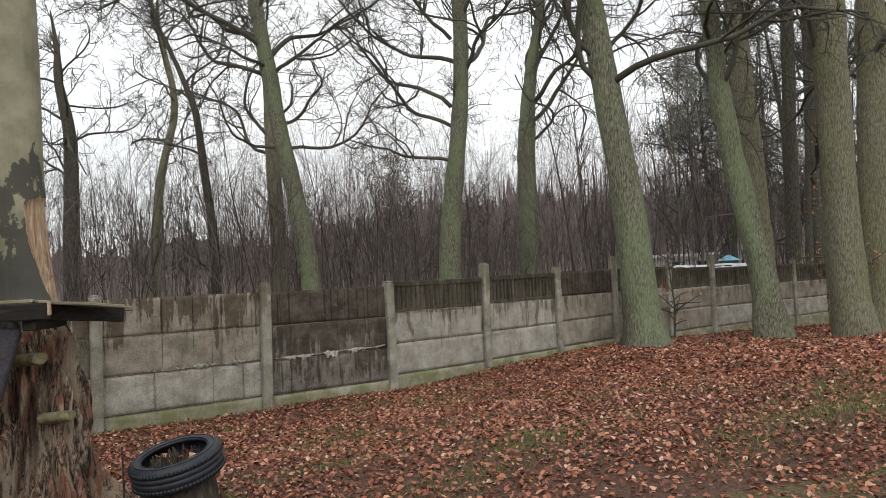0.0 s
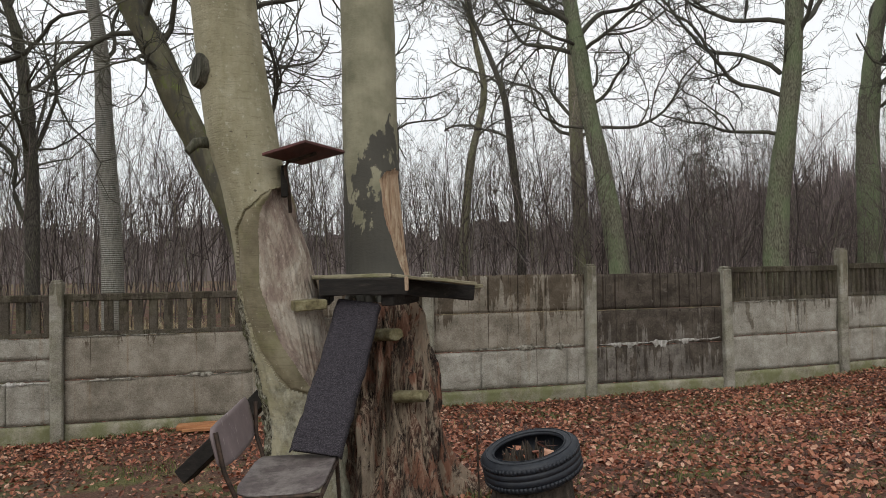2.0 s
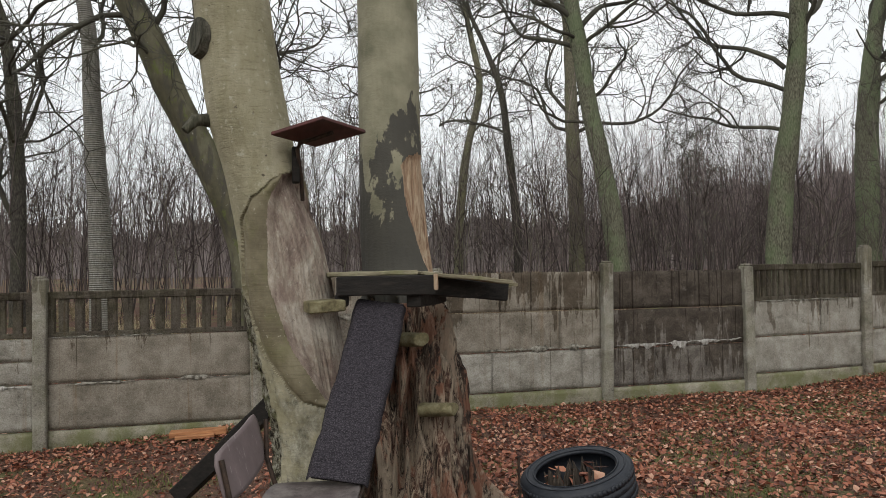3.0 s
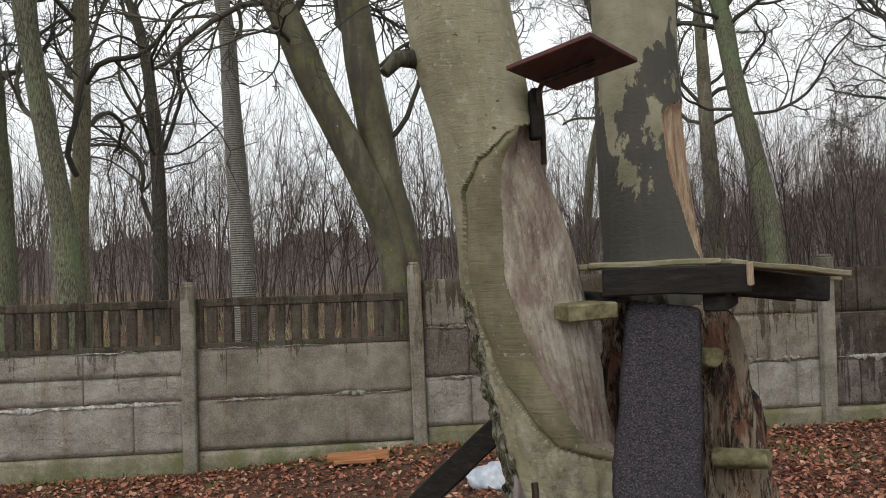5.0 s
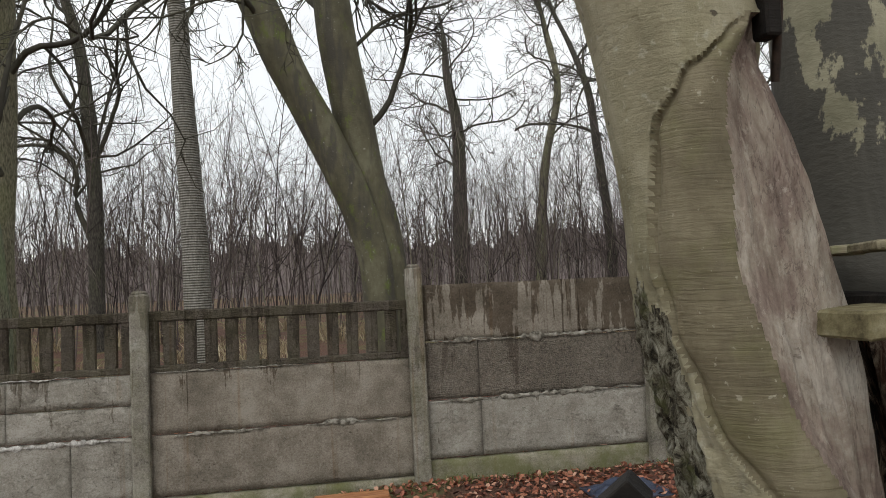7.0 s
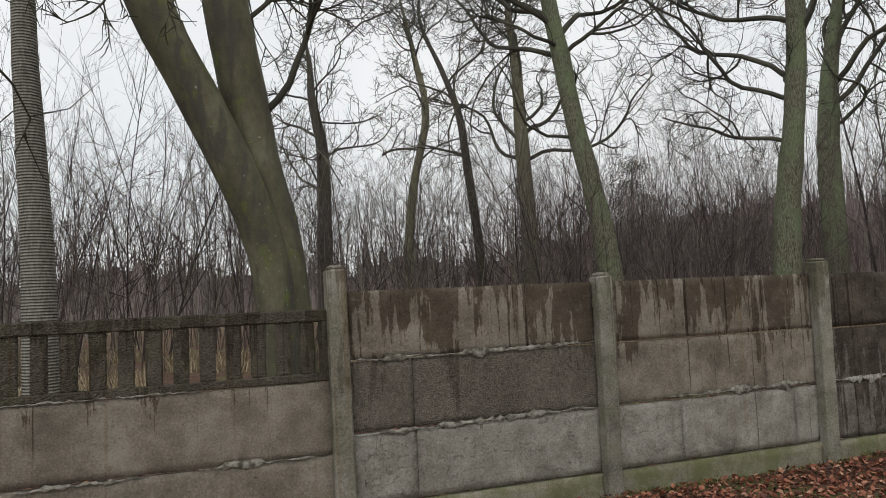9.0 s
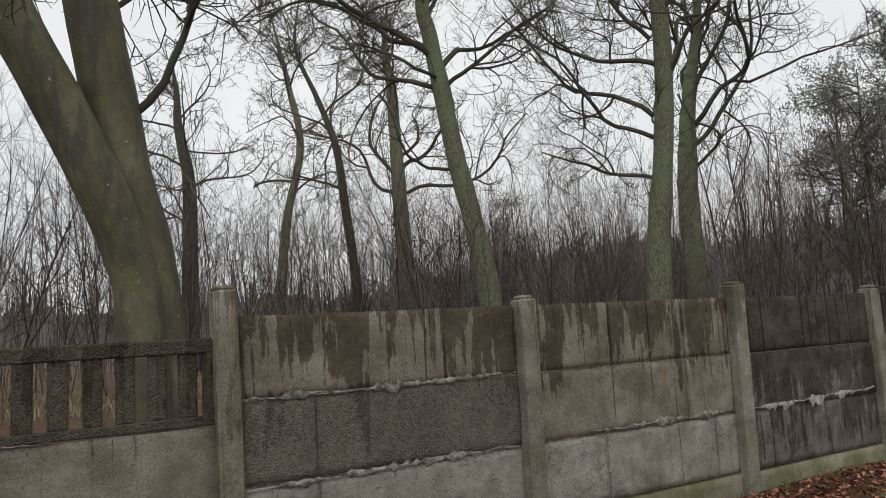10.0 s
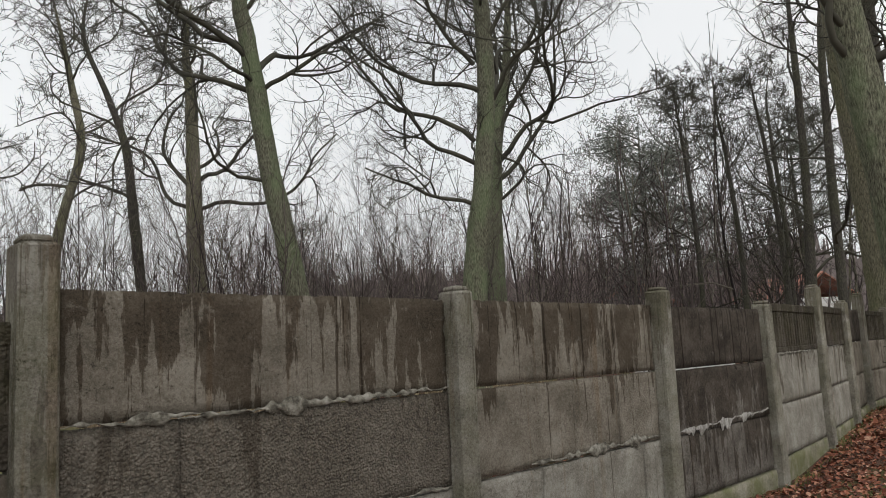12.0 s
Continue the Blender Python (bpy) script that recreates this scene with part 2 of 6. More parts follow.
g = k.mix(k.ramp(k.noise(0.4, detail=4, shift=(1, 9, 0)), (0.58, 0.0), (0.68, 0.7)), g, earth)
GROUND = k.done(g, g_fine, 0.9, 0.03)


def concrete_material(name, dark, mid, light, stain=0.8, pebbles=0.0, green=0.0, wet_from=0.0, cracks=0.0, soft=0.0):
    """Old cast concrete: grain, pits, blotches, dark drips that run down from the coping, lime, green at the foot."""
    k = Nodes(name, 0.93, spec=0.2)
    grain = k.noise(70, detail=8, rough=0.8)
    blotch = k.noise(3.0, detail=7, rough=0.7)
    c = k.ramp(k.math("ADD", k.math("MULTIPLY", grain, 0.5), k.math("MULTIPLY", blotch, 0.55)), (0.42, dark), (0.52, mid), (0.62, light))
    height = grain
    pits = k.ramp(k.noise(45, (1, 1, 1.6), 5, 0.75, (6, 1, 2)), (0.33, 1.0), (0.40, 0.0))
    c = k.mix(k.math("MULTIPLY", pits, 0.7), c, k.mix(1.0, c, (0.35, 0.32, 0.28), "MULTIPLY"))
    height = k.math("SUBTRACT", height, k.math("MULTIPLY", pits, 0.8))
    if pebbles:
        pv = k.voronoi(85)
        lump = k.noise(34, detail=6, rough=0.75, shift=(3, 2, 8))
        c = k.mix(pebbles, c, k.ramp(k.math("ADD", k.math("MULTIPLY", pv, 0.35), lump), (0.35, tuple(x * 1.7 for x in mid)), (0.60, mid), (0.85, tuple(x * 0.3 for x in mid))))
        height = k.math("ADD", height, k.math("MULTIPLY", k.math("ADD", pv, lump), -2.0 * pebbles))
    if cracks:
        cv = k.math("ABSOLUTE", k.math("SUBTRACT", k.noise(1.5, (1.6, 1.6, 3.6), 7, 0.6, (5, 5, 5)), 0.5))
        line = k.ramp(cv, (0.003, 1.0), (0.007, 0.0))
        c = k.mix(k.math("MULTIPLY", line, cracks), c, k.mix(1.0, c, (0.38, 0.34, 0.3), "MULTIPLY"))
        height = k.math("SUBTRACT", height, k.math("MULTIPLY", line, cracks))
    if stain:
        lvl = k.math("MULTIPLY", k.math("SUBTRACT", k.axis("Z"), wet_from), 0.20)
        drip = k.noise(1.0, (24, 24, 0.55), 5, 0.6, (5, 2, 3))
        wide = k.noise(1.0, (6.5, 6.5, 1.7), 6, 0.65, (8, 4, 1))
        f = k.ramp(k.math("ADD", k.math("ADD", k.math("MULTIPLY", drip, 0.40), k.math("MULTIPLY", wide, 0.74)), lvl), (0.634 + soft, 0.0), (0.655 + 2 * soft, 1.0))
        c = k.mix(k.math("MULTIPLY", f, stain), c, k.mix(1.0, c, (0.42, 0.38, 0.34), "MULTIPLY"))
        thin = k.ramp(k.math("ADD", k.noise(1.0, (34, 34, 0.22), 3, 0.5, (2, 6, 4)), k.math("MULTIPLY", lvl, 0.3)), (0.66, 0.0), (0.70, 0.85))
        c = k.mix(k.math("MULTIPLY", thin, stain), c, k.mix(1.0, c, (0.26, 0.22, 0.19), "MULTIPLY"))
        rust = k.ramp(k.noise(1.0, (13, 13, 0.35), 4, 0.6, (1, 7, 9)), (0.60, 0.0), (0.70, 0.5))
        c = k.mix(rust, c, k.mix(1.0, c, (0.72, 0.54, 0.38), "MULTIPLY"))
    lime = k.ramp(k.noise(8, (1, 1, 1.6), 7, 0.75, (3, 3, 8)), (0.58, 0.0), (0.72, 0.55))
    c = k.mix(lime, c, light)
    if green:
        c = k.mix(k.math("MULTIPLY", k.ramp(k.noise(3.5, (1, 1, 1), 6, 0.7), (0.4, 0.0), (0.6, 1.0)), green), c, (0.15, 0.16, 0.06))
    return k.done(c, height, 0.95, 0.018)


CONC_POST = concrete_material("post_concrete", (0.13, 0.12, 0.10), (0.27, 0.25, 0.21), (0.42, 0.40, 0.35), 0.6, green=0.25, wet_from=0.95)
CONC_WARM = concrete_material("panel_concrete_warm", (0.145, 0.127, 0.099), (0.238, 0.210, 0.168), (0.355, 0.322, 0.268), 0.95, wet_from=0.72)
CONC_PALE = concrete_material("panel_concrete_pale", (0.20, 0.186, 0.154), (0.32, 0.30, 0.255), (0.46, 0.44, 0.39), 0.85, wet_from=0.62, cracks=0.3)
CONC_ROUGH = concrete_material("panel_concrete_pebbled", (0.10, 0.088, 0.07), (0.215, 0.188, 0.152), (0.33, 0.30, 0.25), 0.6, pebbles=0.6, wet_from=0.8)
CONC_WET = concrete_material("panel_concrete_wet", (0.07, 0.062, 0.053), (0.15, 0.133, 0.114), (0.28, 0.26, 0.23), 0.9, wet_from=-0.1)
CONC_FOOT = concrete_material("skirting_concrete", (0.17, 0.155, 0.115), (0.30, 0.28, 0.21), (0.43, 0.40, 0.32), 0.25, green=0.75, wet_from=1.2)
CONC_SLAT = concrete_material("openwork_concrete", (0.05, 0.043, 0.034), (0.115, 0.098, 0.078), (0.21, 0.185, 0.15), 0.7, pebbles=0.5, green=0.12, wet_from=0.8)
k = Nodes("mortar", 0.9)
MORTAR = k.done(k.ramp(k.noise(22, detail=6), (0.38, (0.075, 0.068, 0.054)), (0.5, (0.19, 0.178, 0.145)), (0.66, (0.35, 0.335, 0.29))), k.noise(50), 0.9, 0.015)
k = Nodes("lime_bloom", 0.92)
LIME = k.done(k.ramp(k.noise(1.0, (30, 30, 12), 7, 0.75), (0.36, (0.13, 0.118, 0.10)), (0.5, (0.34, 0.33, 0.30)), (0.64, (0.58, 0.57, 0.54))), k.noise(50, detail=5), 0.8, 0.012)

# ---- ground ----
def grown_axis(near_lo, near_hi, step, reach):
    a = list(np.arange(near_lo, near_hi + 1e-6, step))
    d, lo, hi = step, near_lo, near_hi
    while hi < reach:
        d *= 1.35
        lo, hi = lo - d, hi + d
        a = [lo] + a + [hi]
    return np.array(a)


gx, gy = grown_axis(-9, 26, 0.25, 900), grown_axis(-4, 16, 0.25, 900)
GX, GY = np.meshgrid(gx, gy, indexing="ij")
GZ = gz(GX, GY)
nx, ny = len(gx), len(gy)
ii, jj = np.meshgrid(np.arange(nx - 1), np.arange(ny - 1), indexing="ij")
gq = np.stack([ii * ny + jj, (ii + 1) * ny + jj, (ii + 1) * ny + jj + 1, ii * ny + jj + 1], -1).reshape(-1, 4)
ground = part("ground", mesh_np("ground", np.stack([GX, GY, GZ], -1), gq), GROUND)
tagged(ground, "woodland ground covered in brown leaf mould and thin grass", "ground", kind="structure")

# ---- the concrete fence ----
POSTS = [(-8.9, 10.40), (-6.72, 10.38), (-4.52, 10.36), (-2.31, 10.35), (-0.07, 10.35), (2.03, 10.35), (4.27, 10.35), (6.38, 10.36), (8.47, 10.56), (10.55, 10.87), (12.55, 11.2),
         (14.55, 11.33), (16.6, 11.6), (18.75, 11.75), (20.9, 11.9), (23.05, 12.05), (25.2, 12.2), (27.3, 12.3)]
POST_TOP = [1.4, 1.4, 1.38, 1.42, 1.55, 1.44, 1.50, 1.44, 1.68, 1.56, 1.74, 1.54, 1.70, 1.56, 1.52, 1.72, 1.6, 1.6]
# per bay: top of the panels, how the three panels look, top one openwork or not
BAYS = [(1.24, "oww"), (1.24, "oww"), (1.26, "opp"), (1.26, "oww"), (1.38, "wrp"), (1.38, "wwp"), (1.37, "ddd"), (1.43, "gpp"), (1.45, "gpp"), (1.47, "dww"),
        (1.47, "gww"), (1.42, "gww"), (1.38, "gwp"), (1.38, "gwp"), (1.36, "gwp"), (1.34, "gwp"), (1.34, "gwp")]
LOOKS = {"w": CONC_WARM, "p": CONC_PALE, "r": CONC_ROUGH, "d": CONC_WET}
PANEL_H = 0.495
fence = thing("concrete_fence", (2, 10.4, -0.35), "weathered grey precast concrete panel fence with square posts", "fence")


def slab(length, height, deep, wob=0.004, seed=0.0, relief=0.003, cut=(False, False)):
    """A cast panel with a lumpy face and worn, chipped edges; x along it from 0, z up, front at y = 0."""
    bm = bmesh.new()
    nx, nz = max(4, int(length / 0.045)), max(3, int(height / 0.05))
    grid = []
    for a in range(nx + 1):
        col = []
        for b in range(nz + 1):
            x, z = length * a / nx, height * b / nz
            q = Vector((x * 3.1 + seed * 1.7, seed, z * 3.1))
            y = wob * noise.noise(q) + relief * noise.noise(q * 5) + 0.6 * relief * noise.noise(q * 13)
            if a in (0, nx) or b in (0, nz):
                cracked = (a == 0 and cut[0]) or (a == nx and cut[1])
                chip = max(0, noise.noise(Vector((x * 11 + seed, z * 11, 3)))) ** 2 * (0.25 if cracked else 1.0)
                y += (0.0 if cracked else 0.005) + 0.035 * chip
                x += ((0.0005 if cracked else 0.004) + 0.02 * chip) * ((a == 0) - (a == nx))
                z += (0.003 + 0.02 * chip) * ((b == 0) - (b == nz))
            col.append(bm.verts.new((x, y, z)))
        grid.append(col)
    for a in range(nx):
        for b in range(nz):
            bm.faces.new((grid[a][b], grid[a + 1][b], grid[a + 1][b + 1], grid[a][b + 1])).smooth = True
    rim = [grid[a][0] for a in range(nx + 1)] + [grid[nx][b] for b in range(1, nz + 1)] + [grid[a][nz] for a in range(nx - 1, -1, -1)] + [grid[0][b] for b in range(nz - 1, 0, -1)]
    behind = [bm.verts.new((v.co.x, deep, v.co.z)) for v in rim]
    for a in range(len(rim)):
        b = (a + 1) % len(rim)
        bm.faces.new((rim[a], behind[a], behind[b], rim[b]))
    bm.faces.new(behind)
    return bm


# where the panels have cracked through from top to bottom: (bay, level) to parts of the length
CRACKS = {(2, 1): (0.55,), (2, 2): (0.77,), (4, 1): (0.235,), (4, 2): (0.24,), (5, 1): (0.73,), (5, 2): (0.31, 0.87), (6, 2): (0.33,), (7, 1): (0.62,), (8, 1): (0.5,), (9, 1): (0.36,), (10, 2): (0.5,)}


for i, ((x, y), top) in enumerate(zip(POSTS, POST_TOP)):
    foot = float(gz(x, y)) - 0.12
    bm = bmesh.new()
    r = random.Random(i)
    box(bm, (x - 0.068, y - 0.075, foot), (x + 0.068, y + 0.075, top - 0.03), 0.014)
    cap = [v for v in bm.verts if v.co.z > top - 0.06]
    for v in cap:
        v.co.z += 0.012 * noise.noise(v.co * 9)
    box(bm, (x - 0.052, y - 0.058, top - 0.032), (x + 0.052, y + 0.058, top), 0.012)
    roughen(bm, 0.006, 6.0)
    bmesh.ops.rotate(bm, cent=(x, y, foot), matrix=Euler((r.uniform(-0.012, 0.012), r.uniform(-0.014, 0.014), 0)).to_matrix(), verts=bm.verts[:])
    part("post", bm, CONC_POST, fence)

for i, (top, looks) in enumerate(BAYS):
    a, b = Vector((*POSTS[i], 0)), Vector((*POSTS[i + 1], 0))
    way = (b - a).normalized()
    turn = Matrix.Translation(a + way * 0.05) @ Matrix(((way.x, -way.y, 0, 0), (way.y, way.x, 0, 0), (0, 0, 1, 0), (0, 0, 0, 1)))
    length = (b - a).length - 0.10
    r = random.Random(100 + i)
    z = top
    for level, kind in enumerate(looks + "f"):
        h = PANEL_H - 0.006
        z -= PANEL_H
        lean = r.uniform(-0.008, 0.012)
        at = turn @ Matrix.Translation((0, 0.005 + lean, z))
        if kind in "og":
            step, gap = (0.158, 0.064) if kind == "o" else (0.10, 0.032)
            bm = bmesh.new()
            box(bm, (0, 0, 0), (length, 0.055, 0.055), 0.008)
            box(bm, (0, -0.008, h - 0.085), (length, 0.06, h), 0.01)
            box(bm, (0, 0, 0.045), (0.09, 0.055, h - 0.075), 0.006)
            box(bm, (length - 0.09, 0, 0.045), (length, 0.055, h - 0.075), 0.006)
            roughen(bm, 0.004, 5.0)
            bm.transform(at)
            panel = part("openwork_panel", bm, CONC_SLAT, fence, "dark stained openwork concrete panel with upright slats")
            n = int((length - 0.18) / step)
            pitch = (length - 0.18) / n
            for s in range(n):
                x0 = 0.09 + pitch * s
                bm = bmesh.new()
                box(bm, (x0 + gap / 2, 0.004, 0.05), (x0 + pitch - gap / 2, 0.05, h - 0.08), 0.01)
                roughen(bm, 0.005, 7.0)
                bm.transform(at)
                part("slat", bm, CONC_SLAT, panel)
            continue
        if kind == "f":
            foot = min(float(gz(*POSTS[i])), float(gz(*POSTS[i + 1]))) - 0.1
            bm = slab(length, z + PANEL_H - 0.006 - foot, 0.06, 0.006, i)
            bm.transform(turn @ Matrix.Translation((0, -0.005, foot)))
            part("skirting_slab", bm, CONC_FOOT, fence)
            continue
        cuts = (0.0,) + CRACKS.get((i, level), ()) + (1.0,)
        rows = 2 if (i, level) == (2, 1) else 1
        for m in range(len(cuts) - 1):
            for n in range(rows):
                x0, x1 = cuts[m] * length + 0.0015 * (m > 0), cuts[m + 1] * length - 0.0015 * (m < len(cuts) - 2)
                bm = slab(x1 - x0, h / rows - 0.003 * (rows > 1), 0.055, 0.006, i * 3 + level + 0.37 * m + 0.19 * n, 0.008 if kind == "r" else 0.003, (m > 0, m < len(cuts) - 2))
                bm.transform(at @ Matrix.Translation((x0, r.uniform(-0.001, 0.0015), n * h / rows)))
                part("panel", bm, LOOKS[kind], fence)


# ---- trees ----
def unit(a):
    return a / (np.linalg.norm(a, axis=-1, keepdims=True) + 1e-9)


def grow(rng, start, way, length, radius, n, gnarl, lift):
    """Crooked branches grown all at once: points (m, n, 3) and radii (m, n)."""
    m = len(start)
    pts = np.zeros((m, n, 3))
    pts[:, 0] = start
    d, bend = unit(way), np.zeros((m, 3))
    for s in range(1, n):
        bend = 0.45 * bend + gnarl * rng.normal(size=(m, 3))
        d = unit(d + bend + np.array([0, 0, lift]))
        pts[:, s] = pts[:, s - 1] + d * (length / (n - 1))[:, None]
    rad = radius[:, None] * np.linspace(1.0, 0.28, n)[None, :] ** 0.9
    return pts, rad


def sprout(rng, pts, rad, per, low, angle, ratio, shrink):
    """Where the next order of branches starts: places, ways, lengths, radii."""
    m, n, _ = pts.shape
    f = rng.uniform(low, 0.99, size=(m, per)) * (n - 1)
    i = np.minimum(f.astype(int), n - 2)
    w = (f - i)[..., None]
    row = np.arange(m)[:, None]
    p = pts[row, i] * (1 - w) + pts[row, i + 1] * w
    along = unit(pts[row, i + 1] - pts[row, i])
    side = unit(np.cross(along, rng.normal(size=(m, per, 3))))
    a = rng.normal(angle, 0.22, size=(m, per))[..., None]
    way = along * np.cos(a) + side * np.sin(a)
    total = np.linalg.norm(np.diff(pts, axis=1), axis=2).sum(1)[:, None]
    length = total * ratio * rng.uniform(0.6, 1.25, size=(m, per)) * (1.15 - 0.5 * f / (n - 1))
    r = np.minimum((rad[row, i] * shrink * 1.1), length * 0.013 + 0.004)
    return p.reshape(-1, 3), way.reshape(-1, 3), length.reshape(-1), r.reshape(-1)


def branch_orders(rng, pts, rad, orders, thin):
    """Adds orders of branches to a pile; each order: (per, low, angle, ratio, shrink, points, sides, gnarl, lift)."""
    out = []
    for per, low, angle, ratio, shrink, n, sides, gnarl, lift in orders:
        p, w, l, r = sprout(rng, pts, rad, per, low, angle, ratio, shrink)
        pts, rad = grow(rng, p, w, l, np.maximum(r, thin), n, gnarl, lift)
        out.append((pts, rad, sides))
    return out


def trunk_mesh(line, sides, n, rough, flare=0.25, seed=0):
    """A knobbly tapered trunk along (x, y, z, r)."""
    c = smooth_line(line, n)
    a = np.arange(sides) / sides * 2 * np.pi
    up = np.linspace(0, 1, n)
    length = np.linalg.norm(np.diff(c[:, :3], axis=0), axis=1).sum()
    v = np.zeros((n, sides, 3))
    for j in range(n):
        f = 1 + flare * math.exp(-up[j] * length / 0.45)
        for s in range(sides):
            q = Vector((math.cos(a[s]) * 1.2 + seed, math.sin(a[s]) * 1.2, c[j, 2] * 0.9))
            bulge = 1 + rough * noise.noise(q) + 0.5 * rough * noise.noise(q * 3.7)
            bulge += flare * 0.5 * math.exp(-up[j] * length / 0.3) * math.sin(a[s] * 5 + seed)
            rr = c[j, 3] * f * bulge
            v[j, s] = (c[j, 0] + rr * math.cos(a[s]), c[j, 1] + rr * math.sin(a[s]), c[j, 2])
    return c, v


def skin(pile, v, cap=True):
    n, sides, _ = v.shape
    j, s = np.meshgrid(np.arange(n - 1), np.arange(sides), indexing="ij")
    s2 = (s + 1) % sides
    q = np.stack([j * sides + s, j * sides + s2, (j + 1) * sides + s2, (j + 1) * sides + s], -1).reshape(-1, 4)
    pile.add(v, q)
    if cap:
        top = np.vstack([v[-1], v[-1].mean(0, keepdims=True)])
        pile.add(top, t=[[k, (k + 1) % sides, sides] for k in range(sides)])


OAK = [(6, 0.18, 0.85, 0.60, 0.6, 10, 4, 0.24, 0.03), (5, 0.15, 0.85, 0.58, 0.6, 7, 3, 0.26, 0.02), (4, 0.12, 0.8, 0.58, 0.6, 5, 3, 0.26, 0.01), (3, 0.12, 0.75, 0.65, 0.6, 3, 3, 0.22, 0.0)]
MID = [(6, 0.2, 0.8, 0.56, 0.6, 8, 4, 0.22, 0.04), (5, 0.15, 0.8, 0.56, 0.6, 6, 3, 0.24, 0.02), (5, 0.12, 0.75, 0.6, 0.6, 3, 3, 0.26, 0.01)]
FAR = [(5, 0.2, 0.8, 0.56, 0.6, 7, 4, 0.22, 0.04), (4, 0.15, 0.8, 0.56, 0.6, 5, 3, 0.24, 0.02), (4, 0.12, 0.75, 0.6, 0.6, 3, 3, 0.26, 0.01)]
SLIM = [(6, 0.2, 0.7, 0.5, 0.5, 6, 3, 0.16, 0.06), (6, 0.15, 0.7, 0.5, 0.5, 4, 3, 0.2, 0.03), (5, 0.15, 0.7, 0.5, 0.5, 3, 3, 0.18, 0.0)]


def tree(name, line, bark, label, limbs=10, low=0.35, reach=5.0, orders=MID, seed=1, angle=0.95, crown_top=5.0, gnarl=0.17, forks=(), sides=16, rough=0.12, thin=0.008, lift=0.045):
    """A bare tree: trunk along (x, y, z, r), limbs from low (part of its height) up, each order thinner."""
    rng = np.random.default_rng(seed)
    x0, y0, z0, r0 = line[0]
    ground_z = float(gz(x0, y0))
    if z0 > ground_z + 0.05:
        line = [(x0 + (x0 - line[1][0]) * 0.2, y0 + (y0 - line[1][1]) * 0.2, ground_z - 0.05, r0 * 1.08)] + list(line)
    x1, y1, z1, r1 = line[-1]
    ux, uy = (x1 - line[-2][0]) / (z1 - line[-2][2]), (y1 - line[-2][1]) / (z1 - line[-2][2])
    line = list(line) + [(x1 + ux * crown_top * 0.5 + 0.3 * rng.normal(), y1 + uy * crown_top * 0.5, z1 + crown_top * 0.5, r1 * 0.62), (x1 + ux * crown_top * 0.7 + 0.5 * rng.normal(), y1 + uy * crown_top * 0.7, z1 + crown_top, r1 * 0.16)]
    c, v = trunk_mesh(line, sides, 42, rough, seed=seed)
    top = thing(name, (line[0][0], line[0][1], ground_z), label, "tree")
    wood, twigs = Pile(), Pile()
    skin(wood, v)
    h = c[:, 2] - ground_z
    f = np.sort(rng.uniform(low, 0.97, limbs))
    idx = np.minimum((f * 41).astype(int), 40)
    az = np.arange(limbs) * 2.4 + rng.uniform(0, 6.28)
    a = np.clip(rng.normal(angle, 0.15, limbs) - 0.5 * (f - low), 0.25, 1.4)
    way = np.stack([np.cos(az) * np.sin(a), np.sin(az) * np.sin(a), np.cos(a)], -1)
    ln = reach * rng.uniform(0.75, 1.2, limbs) * (1.2 - 0.75 * (f - low) / (1 - low))
    start, rad = c[idx, :3], np.minimum(c[idx, 3] * 0.45, 0.012 * ln + 0.012)
    for (fx, fy, fz, fr), (dx, dy, dz), fl in forks:
        start, way = np.vstack([start, [[fx, fy, fz]]]), np.vstack([way, [[dx, dy, dz + 0.22]]])
        ln, rad = np.append(ln, fl), np.append(rad, fr * 0.8)
    p, r = grow(rng, start, way, ln * 0.92, rad * 0.9, 16, gnarl, lift)
    twigs.tubes(p, r, 7)
    if len(line) and crown_top > 3:
        tip = c[-14:, :3][None], c[-14:, 3][None]
        extra = branch_orders(rng, *tip, orders, thin)
    else:
        extra = []
    grown = branch_orders(rng, p, r, orders, thin) + extra
    for q, rr, sd in grown:
        twigs.tubes(q, rr, sd)
    part("trunk", wood, bark, top)
    part("crown", twigs, TWIG, top)
    return top


oak = "bare old oak, lichened bark, behind the fence"
tree("oak_tree", [(13.05, 26.8, 1.0, 0.41), (12.85, 26.9, 3.13, 0.375), (12.6, 27.08, 4.89, 0.35), (12.25, 27.32, 7.04, 0.325), (11.95, 27.52, 9.41, 0.31), (11.68, 27.69, 11.46, 0.275), (11.52, 27.79, 12.59, 0.24)], BARK_OAK, oak + ", slightly leaning",
     limbs=7, low=0.55, reach=8.0, seed=3, crown_top=5, orders=OAK, angle=1.1,
     forks=[((11.87, 27.57, 9.5, 0.13), (-0.89, 0.45, 0.07), 8.5), ((11.63, 27.72, 10.98, 0.14), (-0.88, 0.26, 0.2), 7.5), ((11.95, 27.52, 9.79, 0.10), (-0.8, -0.46, -0.2), 5.0), ((12.09, 27.42, 9.61, 0.11), (0.73, -0.43, 0.44), 5.5),
            ((11.75, 27.64, 11.65, 0.10), (0.62, 0.35, 0.6), 5.0), ((12.07, 27.44, 6.68, 0.085), (-0.85, 0.2, -0.05), 4.5)])
